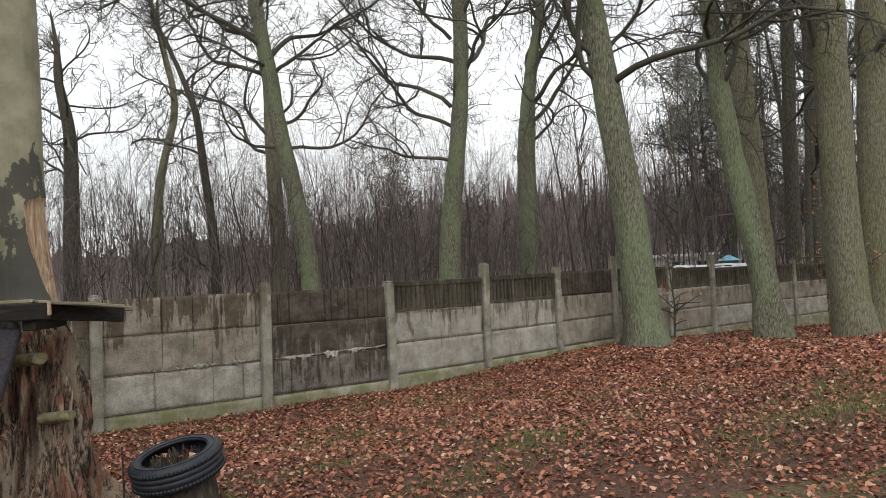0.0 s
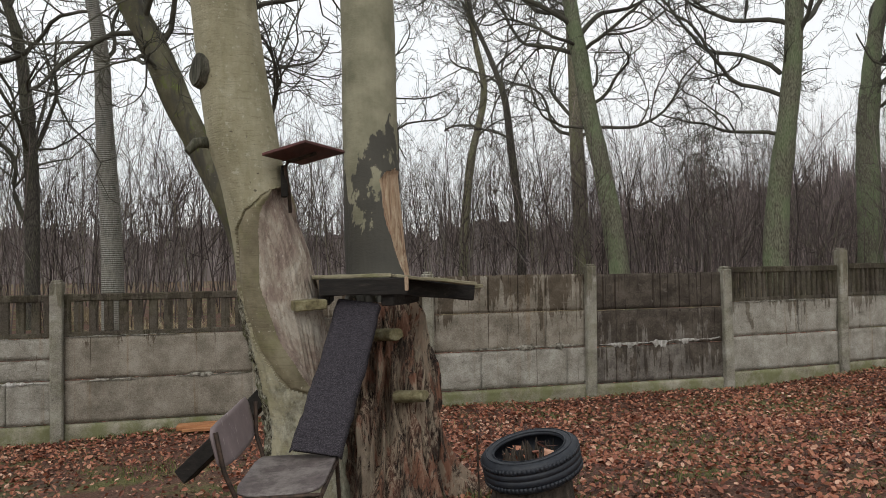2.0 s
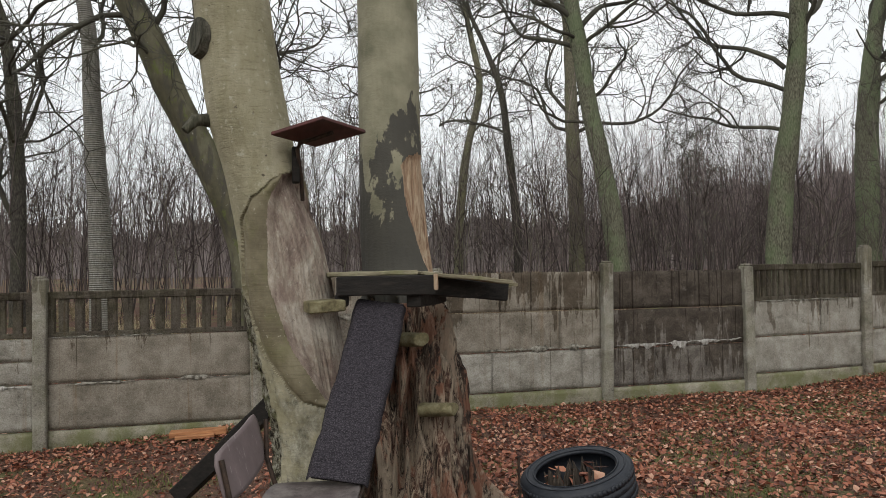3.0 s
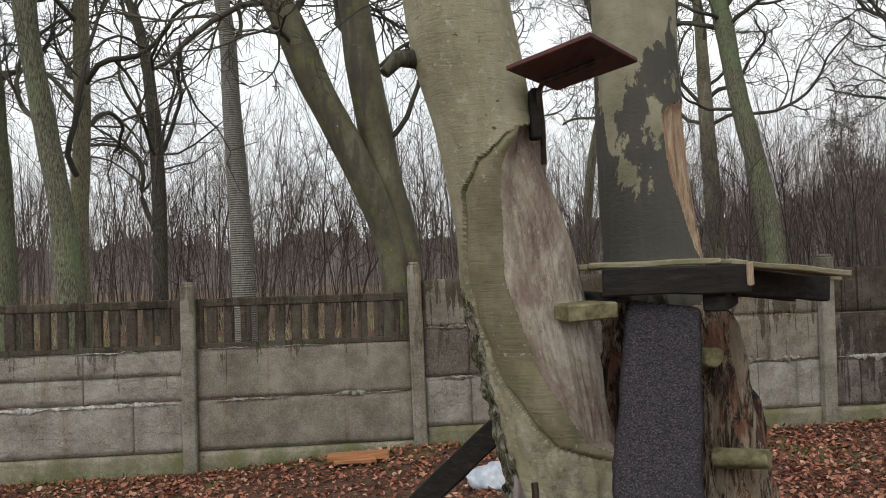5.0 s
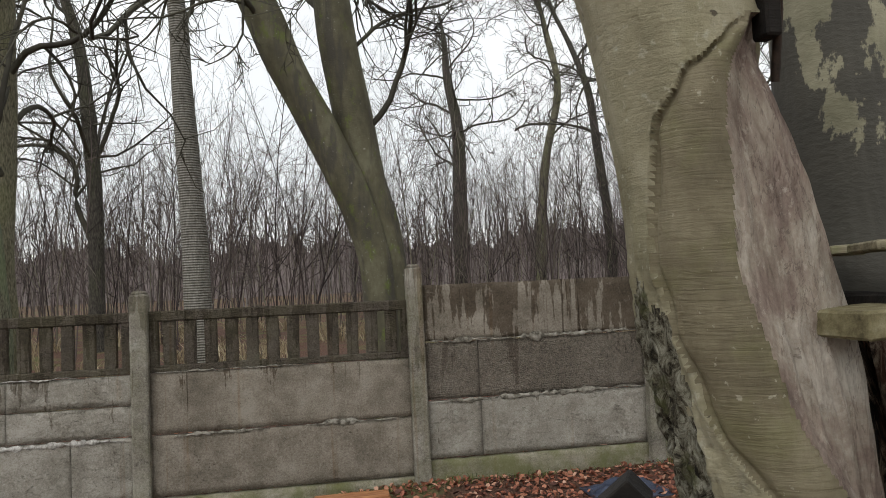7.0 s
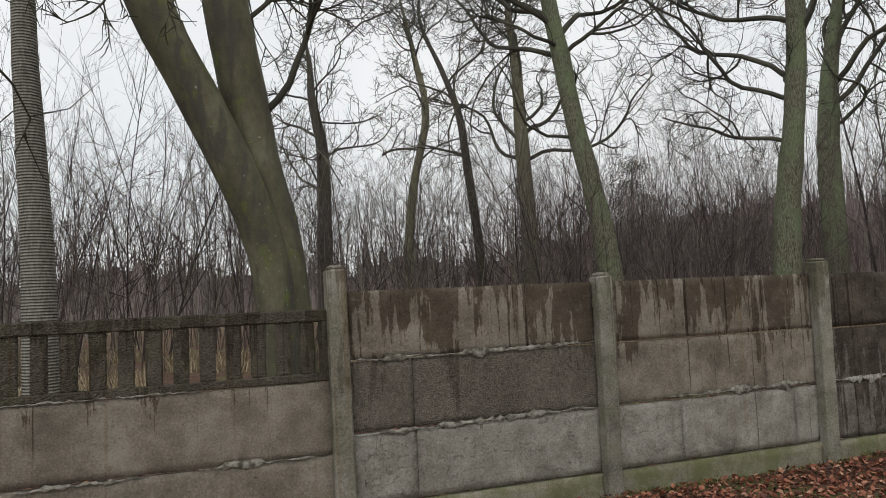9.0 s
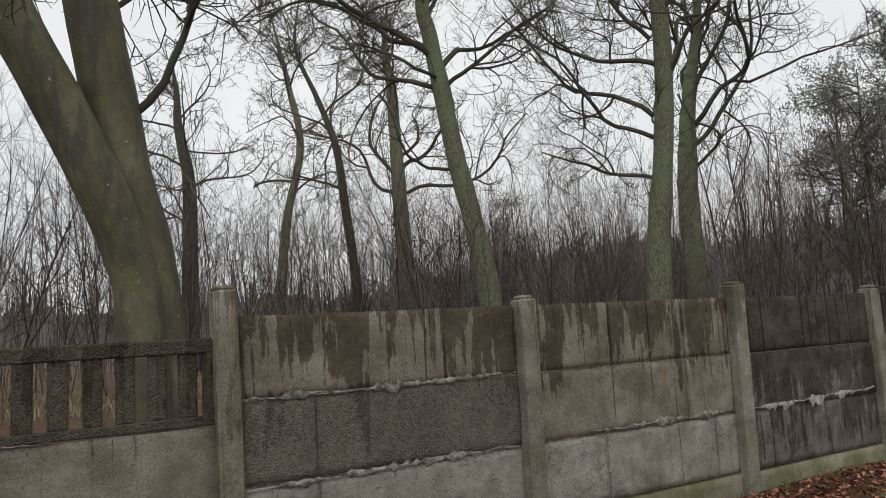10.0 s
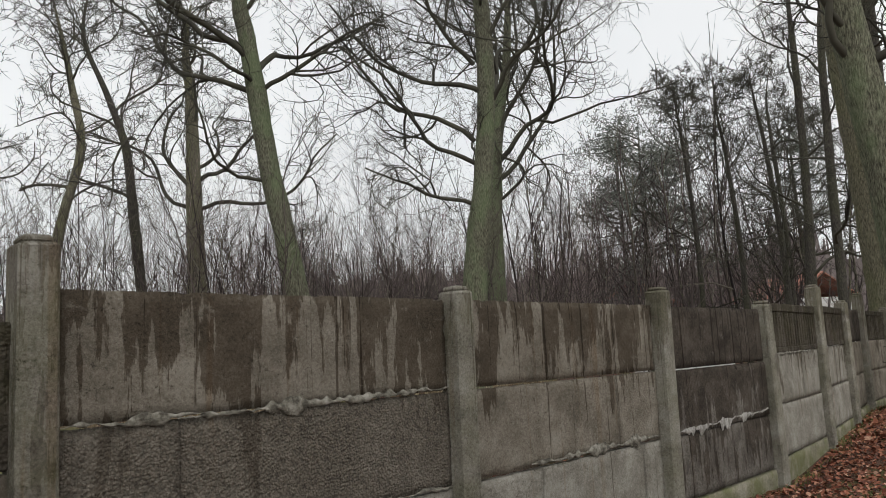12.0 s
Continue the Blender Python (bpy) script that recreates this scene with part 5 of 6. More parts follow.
for row, (zz, off) in enumerate(((0.060, 0.0), (-0.060, 0.5))):
    tread = Pile()
    for m in range(72):
        aa = (m + off) / 72 * 2 * np.pi
        bl = np.array([(0.314, -0.011, zz - 0.016), (0.314, 0.011, zz - 0.011), (0.312, 0.011, zz + 0.016), (0.312, -0.011, zz + 0.011)])
        bl2 = bl + np.array([0.005, 0, 0])
        w = np.vstack([bl, bl2])
        w = np.stack([w[:, 0] * np.cos(aa) - w[:, 1] * np.sin(aa), w[:, 0] * np.sin(aa) + w[:, 1] * np.cos(aa), w[:, 2]], -1)
        mm = np.array(tyre_turn)
        tread.add(w @ mm[:3, :3].T + mm[:3, 3], [[4, 5, 6, 7], [0, 1, 5, 4], [1, 2, 6, 5], [2, 3, 7, 6], [3, 0, 4, 7]])
    part("tread", tread, RUBBER, tyre)
# the stump below it, its splintered core showing inside the tyre
sl = fine_line([(1.46, 5.0, -0.05, 0.27), (1.46, 5.0, 0.1, 0.24), (1.46, 5.0, 0.26, 0.215), (1.45, 5.0, 0.34, 0.19)], 20)
stz = np.arange(-0.05, 0.341, 0.02)
v, a = ringed(sl, stz, 60, lambda ang, z, r: r + 0.035 * noise.noise(Vector((math.cos(ang) * 5, math.sin(ang) * 5, z * 1.5))) + 0.025 * noise.noise(Vector((ang * 11, 0, z * 3))))
pile = Pile()
skin(pile, v)
rg = np.random.default_rng(5)
for m in range(70):
    aa, dd = rg.uniform(0, 6.28), 0.17 * math.sqrt(rg.uniform(0, 1))
    b0 = np.array([1.45 + dd * math.cos(aa), 5.0 + dd * math.sin(aa), 0.31])
    h, w = rg.uniform(0.05, 0.17), rg.uniform(0.01, 0.03)
    tip = b0 + np.array([rg.normal(0, 0.03), rg.normal(0, 0.03), h])
    pile.tubes(np.array([[b0, (b0 + tip) / 2 + rg.normal(0, 0.006, 3), tip]]), np.array([[w, w * 0.8, 0.002]]), 4)
tagged(part("tree_stump", pile, STUMP), "low black rotten stump with splintered core", "stump")
rod_ob = rod("iron_rod", [(1.11, 4.93, -0.05), (1.105, 4.93, 0.3), (1.10, 4.93, 0.55)], 0.006, IRON, None, 6)
tagged(rod_ob, "thin rusty iron rod stuck in the ground beside the tyre", "rod")

# ---- chair ----
k = Nodes("seat_ply", 0.55)
PLY = k.done(k.mix(k.ramp(k.noise(9, detail=6, rough=0.7), (0.45, 0.0), (0.62, 0.75)), k.ramp(k.noise(1.0, (30, 30, 5), 5), (0.3, (0.06, 0.049, 0.048)), (0.7, (0.12, 0.099, 0.096))), (0.21, 0.19, 0.175)), k.noise(40), 0.3, 0.004)
k = Nodes("back_ply", 0.5)
PLUM = k.done(k.mix(k.ramp(k.noise(1.0, (40, 40, 3), 4), (0.62, 0.0), (0.7, 0.6)), k.ramp(k.noise(8, detail=5), (0.3, (0.125, 0.098, 0.098)), (0.7, (0.19, 0.152, 0.15))), (0.36, 0.32, 0.31)), k.noise(50), 0.2, 0.003)
chair = thing("school_chair", (0.05, 4.58, 0.04), "old tubular steel chair with worn plum-grey plywood seat and back", "chair")
fr, nr, bf, bn = Vector((0.31, 4.74, 0.565)), Vector((0.18, 4.24, 0.515)), Vector((-0.08, 4.84, 0.545)), Vector((-0.21, 4.34, 0.495))


def curved_sheet(corner, eu, ev, bend, thick, name, material, parent, nu=12, nv=10):
    """A bent plywood sheet with rounded corners: bend lifts it along its normal across u."""
    up = eu.cross(ev).normalized()
    vs = []
    for i in range(nu + 1):
        for j in range(nv + 1):
            s, t = i / nu, j / nv
            cs, ct = 2 * s - 1, 2 * t - 1
            k1 = 1 - 0.10 * max(0, abs(cs) - 0.6) / 0.4 * abs(ct) ** 3
            k2 = 1 - 0.10 * max(0, abs(ct) - 0.6) / 0.4 * abs(cs) ** 3
            vs.append(corner + eu * (0.5 + 0.5 * cs * k2) + ev * (0.5 + 0.5 * ct * k1) + up * bend * (cs * cs - 0.5))
    i, j = np.meshgrid(np.arange(nu), np.arange(nv), indexing="ij")
    q = np.stack([i * (nv + 1) + j, (i + 1) * (nv + 1) + j, (i + 1) * (nv + 1) + j + 1, i * (nv + 1) + j + 1], -1).reshape(-1, 4)
    ob = part(name, mesh_np(name, [tuple(p) for p in vs], q), material, parent)
    so = ob.modifiers.new("thickness", "SOLIDIFY")
    so.thickness = thick
    return ob


curved_sheet(bn, nr - bn, bf - bn, 0.012, 0.012, "seat", PLY, chair)
back_low = Vector((-0.24, 4.36, 0.60))
curved_sheet(back_low, Vector((0.155, 0.52, 0.06)), Vector((-0.05, 0.02, 0.20)), -0.025, 0.012, "backrest", PLUM, chair)
gzc = lambda p: float(gz(p[0], p[1])) - 0.01
for p, q in ((fr, (0.33, 4.80)), (nr, (0.20, 4.21)), (bf, (-0.13, 4.90)), (bn, (-0.26, 4.32))):
    rod("leg", [(p.x * 0.95 + 0.003, p.y, p.z - 0.015), (*q, gzc(q))], 0.011, IRON, chair, 8)
rod("back_tube", [(bn.x + 0.02, bn.y + 0.02, bn.z - 0.015), (bn.x - 0.03, bn.y + 0.02, 0.60), (-0.275, 4.39, 0.77)], 0.011, IRON, chair)
rod("back_tube", [(bf.x + 0.02, bf.y - 0.02, bf.z - 0.015), (bf.x - 0.02, bf.y, 0.66), (-0.10, 4.87, 0.82)], 0.011, IRON, chair)
rod("seat_rail", [(bn.x, bn.y, bn.z - 0.02), (nr.x, nr.y, nr.z - 0.02)], 0.011, IRON, chair)
rod("seat_rail", [(bf.x, bf.y, bf.z - 0.02), (fr.x, fr.y, fr.z - 0.02)], 0.011, IRON, chair)
rod("front_rail", [(nr.x, nr.y, nr.z - 0.02), (fr.x, fr.y, fr.z - 0.02)], 0.011, IRON, chair)

# ---- small things by the fence ----
k = Nodes("fresh_bark_slab", 0.8)
SLAB = k.done(k.ramp(k.noise(1.0, (4, 40, 40), 5), (0.3, (0.22, 0.085, 0.035)), (0.7, (0.48, 0.24, 0.11))), k.noise(1.0, (4, 40, 40), 5), 0.6, 0.01)
board("timber_slab", (-0.98, 10.0, -0.275), (-0.40, 9.97, -0.262), 0.17, 0.055, SLAB, "orange-brown slab of fresh wood lying by the fence", "timber", seed=41)
board("timber_slab", (-0.92, 9.86, -0.29), (-0.52, 9.87, -0.285), 0.07, 0.035, SLAB, "narrow orange-brown offcut lying on leaves by the fence", "timber", seed=42)
k = Nodes("pale_plastic", 0.35, spec=0.5)
PLASTIC = k.done(k.ramp(k.noise(12, detail=5), (0.3, (0.28, 0.33, 0.40)), (0.7, (0.62, 0.66, 0.70))), k.noise(20, detail=4), 0.6, 0.02)
bm = bmesh.new()
bmesh.ops.create_icosphere(bm, subdivisions=4, radius=0.2)
for q in bm.verts:
    q.co.z = q.co.z * 0.62
    q.co += 0.05 * noise.noise_vector(q.co * 7) + 0.02 * noise.noise_vector(q.co * 19)
    q.co.z = max(q.co.z, -0.07)
bm.transform(Matrix.Translation((0.42, 8.92, float(gz(0.42, 8.92)) + 0.065)) @ Matrix.Diagonal((1.15, 0.9, 1, 1)))
bag = part("plastic_sack", bm, PLASTIC)
for f in bag.data.polygons:
    f.use_smooth = True
tagged(bag, "crumpled pale blue-white plastic sack on the leaves", "sack")


k = Nodes("blue_sheet", 0.4, spec=0.5)
BLUE = k.done(k.ramp(k.noise(9, detail=5), (0.3, (0.018, 0.024, 0.045)), (0.7, (0.06, 0.075, 0.12))), k.noise(18, detail=5), 0.7, 0.02)
sheet_v = [(1.08 + 0.62 * a / 20, 9.32 + 0.42 * b / 14, float(gz(1.3, 9.5)) + 0.015 + 0.085 * math.sin(math.pi * a / 20) * math.sin(math.pi * b / 14) * (1 + 0.9 * noise.noise(Vector((a * 0.35, b * 0.4, 2)))) + 0.015 * noise.noise(Vector((a * 0.9, b * 0.9, 5)))) for a in range(21) for b in range(15)]
sheet = part("plastic_sheet", mesh_np("plastic_sheet", sheet_v, [(a * 15 + b, (a + 1) * 15 + b, (a + 1) * 15 + b + 1, a * 15 + b + 1) for a in range(20) for b in range(14)]), BLUE)
sheet.modifiers.new("thickness", "SOLIDIFY").thickness = 0.006
tagged(sheet, "crumpled dark blue plastic sheet lying on leaves", "sheet")

# ---- mortar, moss and leaf litter ----
def mortar_line(i, z_a, z_b, s0, s1, thick, seed, mat=None, name="mortar_joint"):
    """An uneven smear of mortar along a joint of bay i, from s0 to s1 of its length."""
    a, b = np.array(POSTS[i]), np.array(POSTS[i + 1])
    way = (b - a) / np.linalg.norm(b - a)
    out = np.array([way[1], -way[0]])
    n = max(8, int((s1 - s0) * 130))
    v = []
    for m in range(n + 1):
        s = s0 + (s1 - s0) * m / n
        p = a + (b - a) * (0.035 + 0.93 * s)
        z = z_a + (z_b - z_a) * s + 0.014 * noise.noise(Vector((s * 14, seed, 0))) + 0.010 * noise.noise(Vector((s * 55, seed, 2)))
        w = thick * max(0.15, 0.55 + 1.3 * noise.noise(Vector((s * 9, seed, 4))) + 0.9 * noise.noise(Vector((s * 40, seed, 9))))
        w *= min(1, 4 * m / n + 0.15, 4 * (n - m) / n + 0.15)
        for dz, d in ((1.0, 0.005), (0.5, 0.012), (-0.45, 0.017), (-1.0 - 0.5 * noise.noise(Vector((s * 25, seed, 7))), 0.004)):
            q = p + out * (d - 0.012)
            v.append((q[0], q[1], z + dz * w))
    q = [(4 * m + j, 4 * (m + 1) + j, 4 * (m + 1) + j + 1, 4 * m + j + 1) for m in range(n) for j in range(3)]
    return part(name, mesh_np(name, v, q), mat or MORTAR, fence)


# (bay, heights of the joint at its ends, from, to, width)
for n, (i, za, zb, s0, s1, th) in enumerate(((4, 0.885, 0.905, 0.0, 0.28, 0.018), (4, 0.875, 0.90, 0.22, 1.0, 0.030), (4, 0.37, 0.40, 0.0, 1.0, 0.030), (5, 0.41, 0.415, 0.25, 1.0, 0.034), (3, 0.255, 0.265, 0.08, 0.42, 0.022), (3, 0.262, 0.268, 0.58, 0.94, 0.026),
                                          (2, 0.235, 0.25, 0.05, 0.98, 0.030), (6, 0.405, 0.435, 0.02, 0.98, 0.055), (7, 0.925, 0.93, 0.03, 0.8, 0.02), (2, 0.76, 0.76, 0.5, 0.8, 0.012), (3, 0.765, 0.765, 0.0, 0.6, 0.010), (1, 0.24, 0.24, 0.1, 0.9, 0.03))):
    mortar_line(i, za, zb, s0, s1, th, n, LIME if i in (2, 6) else None)

# fallen leaves, thick towards the trees, thin where grass shows
rng = np.random.default_rng(77)


def leaf_pile(count, xs, ys, size, keep, seed):
    rng = np.random.default_rng(seed)
    x, y = rng.uniform(*xs, count), rng.uniform(*ys, count)
    ok = keep(x, y, rng)
    x, y = x[ok], y[ok]
    m = len(x)
    L = rng.uniform(*size, m)
    W = L * rng.uniform(0.5, 0.75, m)
    yaw = rng.uniform(0, 2 * np.pi, m)
    tip, roll = rng.normal(0, 0.38, m), rng.normal(0, 0.45, m)
    curl = rng.normal(0.10, 0.14, m) * L
    # a leaf of six corners: stem, tip, two on either side, folded along the rib
    base = np.array([(-0.5, 0, 0), (-0.18, 0.5, 1), (0.2, 0.42, 1), (0.5, 0, 0.2), (0.2, -0.42, 1), (-0.18, -0.5, 1)])
    p = np.stack([base[None, :, 0] * L[:, None], base[None, :, 1] * W[:, None], base[None, :, 2] * curl[:, None]], -1)
    c, s = np.cos(tip)[:, None], np.sin(tip)[:, None]
    p = np.stack([p[..., 0] * c - p[..., 2] * s, p[..., 1], p[..., 0] * s + p[..., 2] * c], -1)
    c, s = np.cos(roll)[:, None], np.sin(roll)[:, None]
    p = np.stack([p[..., 0], p[..., 1] * c - p[..., 2] * s, p[..., 1] * s + p[..., 2] * c], -1)
    c, s = np.cos(yaw)[:, None], np.sin(yaw)[:, None]
    p = np.stack([p[..., 0] * c - p[..., 1] * s, p[..., 0] * s + p[..., 1] * c, p[..., 2]], -1)
    low = p[..., 2].min(1)
    p[..., 2] += (gz(x, y) - low + rng.uniform(0.0, 0.022, m))[:, None]
    p[..., 0] += x[:, None]
    p[..., 1] += y[:, None]
    o = (np.arange(m) * 6)[:, None]
    q = np.concatenate([o + np.array([[0, 1, 2, 3]]), o + np.array([[0, 3, 4, 5]])])
    return mesh_np("leaf", p, q, smooth=False)


def green_patch(x, y):
    """0 to 1: where grass shows through the leaves."""
    g = 0.22 * np.clip(np.sin(x * 2.3 - y * 1.1) * np.sin(x * 1.1 + y * 2.7), 0, 1)
    for px, py, r, a in ((3.7, 7.0, 0.55, 0.8), (4.5, 6.6, 0.4, 0.6), (4.5, 4.9, 0.55, 0.85), (3.3, 4.4, 0.6, 0.8), (7.3, 3.7, 1.0, 0.9), (6.8, 6.3, 0.5, 0.5), (2.7, 5.5, 0.4, 0.7), (4.0, 7.9, 0.4, 0.7), (5.6, 3.6, 0.6, 0.7), (-1.0, 8.4, 0.7, 0.5), (9.5, 4.4, 1.2, 0.6)):
        g = g + a * np.exp(-(((x - px) / r) ** 2) - (((y - py) / (r * 0.6)) ** 2))
    return np.clip(g, 0, 1)


def before_fence(x, y):
    px, py = np.array([p[0] for p in POSTS]), np.array([p[1] for p in POSTS])
    return y < np.interp(x, px, py) - 0.06


def fade(x, y):
    """The carpet thins out unevenly at its edges, away from the trees."""
    ragged = 0.8 * np.sin(x * 1.9 + y) + 0.6 * np.sin(y * 2.3 - x * 0.7)
    back = np.clip((y + ragged + 0.32 * np.maximum(x, 0) - 2.6) / 2.2, 0.04, 1)
    return back * np.clip((x + ragged + 8.5) / 2.5, 0.03, 1)


def keep_leaf(x, y, rng):
    bare = np.clip(1.2 - np.hypot((x + 1.1) / 1.7, (y - 7.4) / 2.5), 0, 1)
    dens = (1 - 0.8 * green_patch(x, y)) * (1 - 0.88 * bare)
    dens = dens * fade(x, y)
    return before_fence(x, y) & (rng.uniform(size=len(x)) < dens)


tagged(part("leaf_litter", leaf_pile(145000, (-8, 13), (1.0, 11.3), (0.026, 0.062), keep_leaf, 61), LEAVES), "thick carpet of fallen red-brown leaves", "leaves", kind="stuff")
tagged(part("leaf_litter", leaf_pile(40000, (9, 27), (-2, 12.4), (0.05, 0.10), keep_leaf, 62), LEAVES), "fallen red-brown leaves under the far trees", "leaves", kind="stuff")
tagged(part("leaf_litter", leaf_pile(12000, (-8, 13), (-4, 1.0), (0.05, 0.095), keep_leaf, 63), LEAVES), "fallen brown leaves thinning out over grass", "leaves", kind="stuff")

tagged(part("leaf_litter", leaf_pile(9000, (-8, 15), (10.5, 16), (0.05, 0.10), lambda x, y, r: (y > 10.6 + 0.16 * np.clip(x - 6, 0, 9)) & (r.uniform(size=len(x)) < 0.8), 64), LEAVES), "brown leaf litter under the saplings behind the fence", "leaves", kind="stuff")


def grass_pile(count, xs, ys, keep, height, seed, w=0.0035):
    rng = np.random.default_rng(seed)
    x, y = rng.uniform(*xs, count), rng.uniform(*ys, count)
    ok = keep(x, y, rng)
    x, y = x[ok], y[ok]
    m = len(x)
    h = rng.uniform(*height, m)
    yaw = rng.uniform(0, 6.28, m)
    lean = rng.normal(0, 0.6, (m, 2)) * h[:, None]
    b = np.stack([x, y, gz(x, y) - 0.005], -1)
    s = np.stack([np.cos(yaw) * w, np.sin(yaw) * w, np.zeros(m)], -1)
    top = b + np.stack([lean[:, 0], lean[:, 1], h], -1)
    mid = (b + top) / 2 + np.stack([-lean[:, 0] * 0.2, -lean[:, 1] * 0.2, h * 0.12], -1)
    v = np.stack([b - s, b + s, mid + s * 0.8, mid - s * 0.8, top], 1)
    o = (np.arange(m) * 5)[:, None]
    return mesh_np("grass", v, o + np.array([[0, 1, 2, 3]]), o + np.array([[3, 2, 4]]), smooth=False)


tagged(part("grass", grass_pile(150000, (-2, 11), (2.8, 9.5), lambda x, y, r: before_fence(x, y) & (r.uniform(size=len(x)) < 0.8 * green_patch(x, y) ** 1.2), (0.02, 0.06), 71), GRASS), "short winter grass showing between the leaves", "grass", kind="stuff")
straw = lambda x, y, r: np.sin(x * 0.9 + 1) * np.sin(y * 0.5 + x * 0.3) > 0.15
tagged(part("dry_grass", grass_pile(16000, (-14, 26), (21, 36), straw, (0.25, 0.55), 74, 0.016), STRAW), "straw-coloured dead grass among the saplings", "grass", kind="stuff")
near_stumps = lambda x, y, r: r.uniform(size=len(x)) < np.exp(-((np.hypot(x - 0.95, y - 5.35) - 0.42) / 0.16) ** 2) + np.exp(-((np.hypot(x - 1.46, y - 5.0) - 0.33) / 0.12) ** 2)
tagged(part("grass_tuft", grass_pile(9000, (0.1, 2.2), (4.4, 6.4), near_stumps, (0.02, 0.085), 72), GRASS), "green and straw-coloured grass tufts round the stumps", "grass", kind="stuff")
fence_foot = lambda x, y, r: before_fence(x, y) & (r.uniform(size=len(x)) < np.exp(-((np.interp(x, [p[0] for p in POSTS], [p[1] for p in POSTS]) - 0.1 - y) / 0.09) ** 2) * (0.35 + 0.6 * (np.sin(x * 3.1) > 0.2)))
tagged(part("grass_tuft", grass_pile(40000, (-4, 14), (9.7, 11.3), fence_foot, (0.02, 0.09), 73), GRASS), "moss and short grass along the fence foot", "grass", kind="stuff")


# a few blown leaves and chips caught in the tyre
rng = np.random.default_rng(31)
cm = np.array(tyre_turn)
n = 26
ang, dist = rng.uniform(0, 6.28, n), 0.20 * np.sqrt(rng.uniform(0, 1, n))
loc = np.stack([dist * np.cos(ang), dist * np.sin(ang), rng.uniform(0.02, 0.06, n)], -1) @ cm[:3, :3].T + cm[:3, 3]
d1, s1 = unit(rng.normal(size=(n, 3)) * np.array([1, 1, 0.4])), rng.uniform(0.03, 0.06, (n, 1))
d2 = unit(np.cross(d1, rng.normal(size=(n, 3)) * 0.4 + np.array([0, 0, 1])))
lv = np.stack([loc - d1 * s1, loc + d2 * s1 * 0.55, loc + d1 * s1, loc - d2 * s1 * 0.55], 1)
tagged(part("leaf_litter", mesh_np("leaf", lv, np.arange(n * 4).reshape(-1, 4), smooth=False), LEAVES), "dead leaves gathered inside the tyre", "leaves", kind="stuff")


# ---- evergreens, orange leaves and the yard beyond the fence ----
def needle_clumps(pile, rng, centres, size, per):
    """Tufts of needles: many small three-cornered blades round each centre."""
    c = np.repeat(centres, per, axis=0) + rng.normal(0, size, (len(centres) * per, 3)) * np.array([1, 1, 0.55])
    d = unit(rng.normal(size=c.shape))
    e = unit(np.cross(d, rng.normal(size=c.shape)))
    s = rng.uniform(0.16, 0.42, (len(c), 1))
    v = np.stack([c - e * s * 0.14, c + e * s * 0.14, c + d * s], 1)
    pile.add(v, t=np.arange(len(c) * 3).reshape(-1, 3))


def pine(base, height, spread, seed, crown_from=0.45, label="dark green pine at the far side of the wood"):
    rng = np.random.default_rng(seed)
    x, y = base
    z = float(gz(x, y))
    top = thing("pine_tree", (x, y, z), label, "tree")
    wood, green = Pile(), Pile()
    trunk = np.array([[(x, y, z - 0.1), (x + 0.1, y, z + height * 0.35), (x - 0.1, y + 0.1, z + height * 0.7), (x, y, z + height)]])
    wood.tubes(trunk, np.array([[0.24, 0.19, 0.13, 0.03]]), 8)
    n = 34
    f = rng.uniform(crown_from, 0.98, n)
    start = np.stack([np.full(n, x), np.full(n, y), z + f * height], -1)
    az = rng.uniform(0, 6.28, n)
    way = np.stack([np.cos(az), np.sin(az), rng.uniform(-0.1, 0.5, n)], -1)
    ln = spread * np.sqrt(np.clip(1.15 - f, 0.05, 1) / 0.6) * rng.uniform(0.6, 1.15, n)
    p, r = grow(rng, start, way, ln, 0.012 * ln + 0.015, 7, 0.15, 0.02)
    wood.tubes(p, r, 4)
    for lo in (2, 3, 4, 5, 6):
        needle_clumps(green, rng, p[:, lo] + rng.normal(0, 0.3, (n, 3)), 0.6, 60)
    part("trunk", wood, BARK_DARK, top)
    part("crown", green, NEEDLES_HAZED, top)


for m, (px, py, ph, ps) in enumerate(((50.2, 35.0, 18.0, 6.0), (59.0, 35.3, 22.5, 7.0), (55.5, 40.0, 19.0, 6.5), (62.0, 28.0, 20.0, 6.0), (43.3, 68.3, 14.5, 2.8))):
    pine((px, py), ph, ps, 200 + m, 0.15 if px < 45 else 0.4)


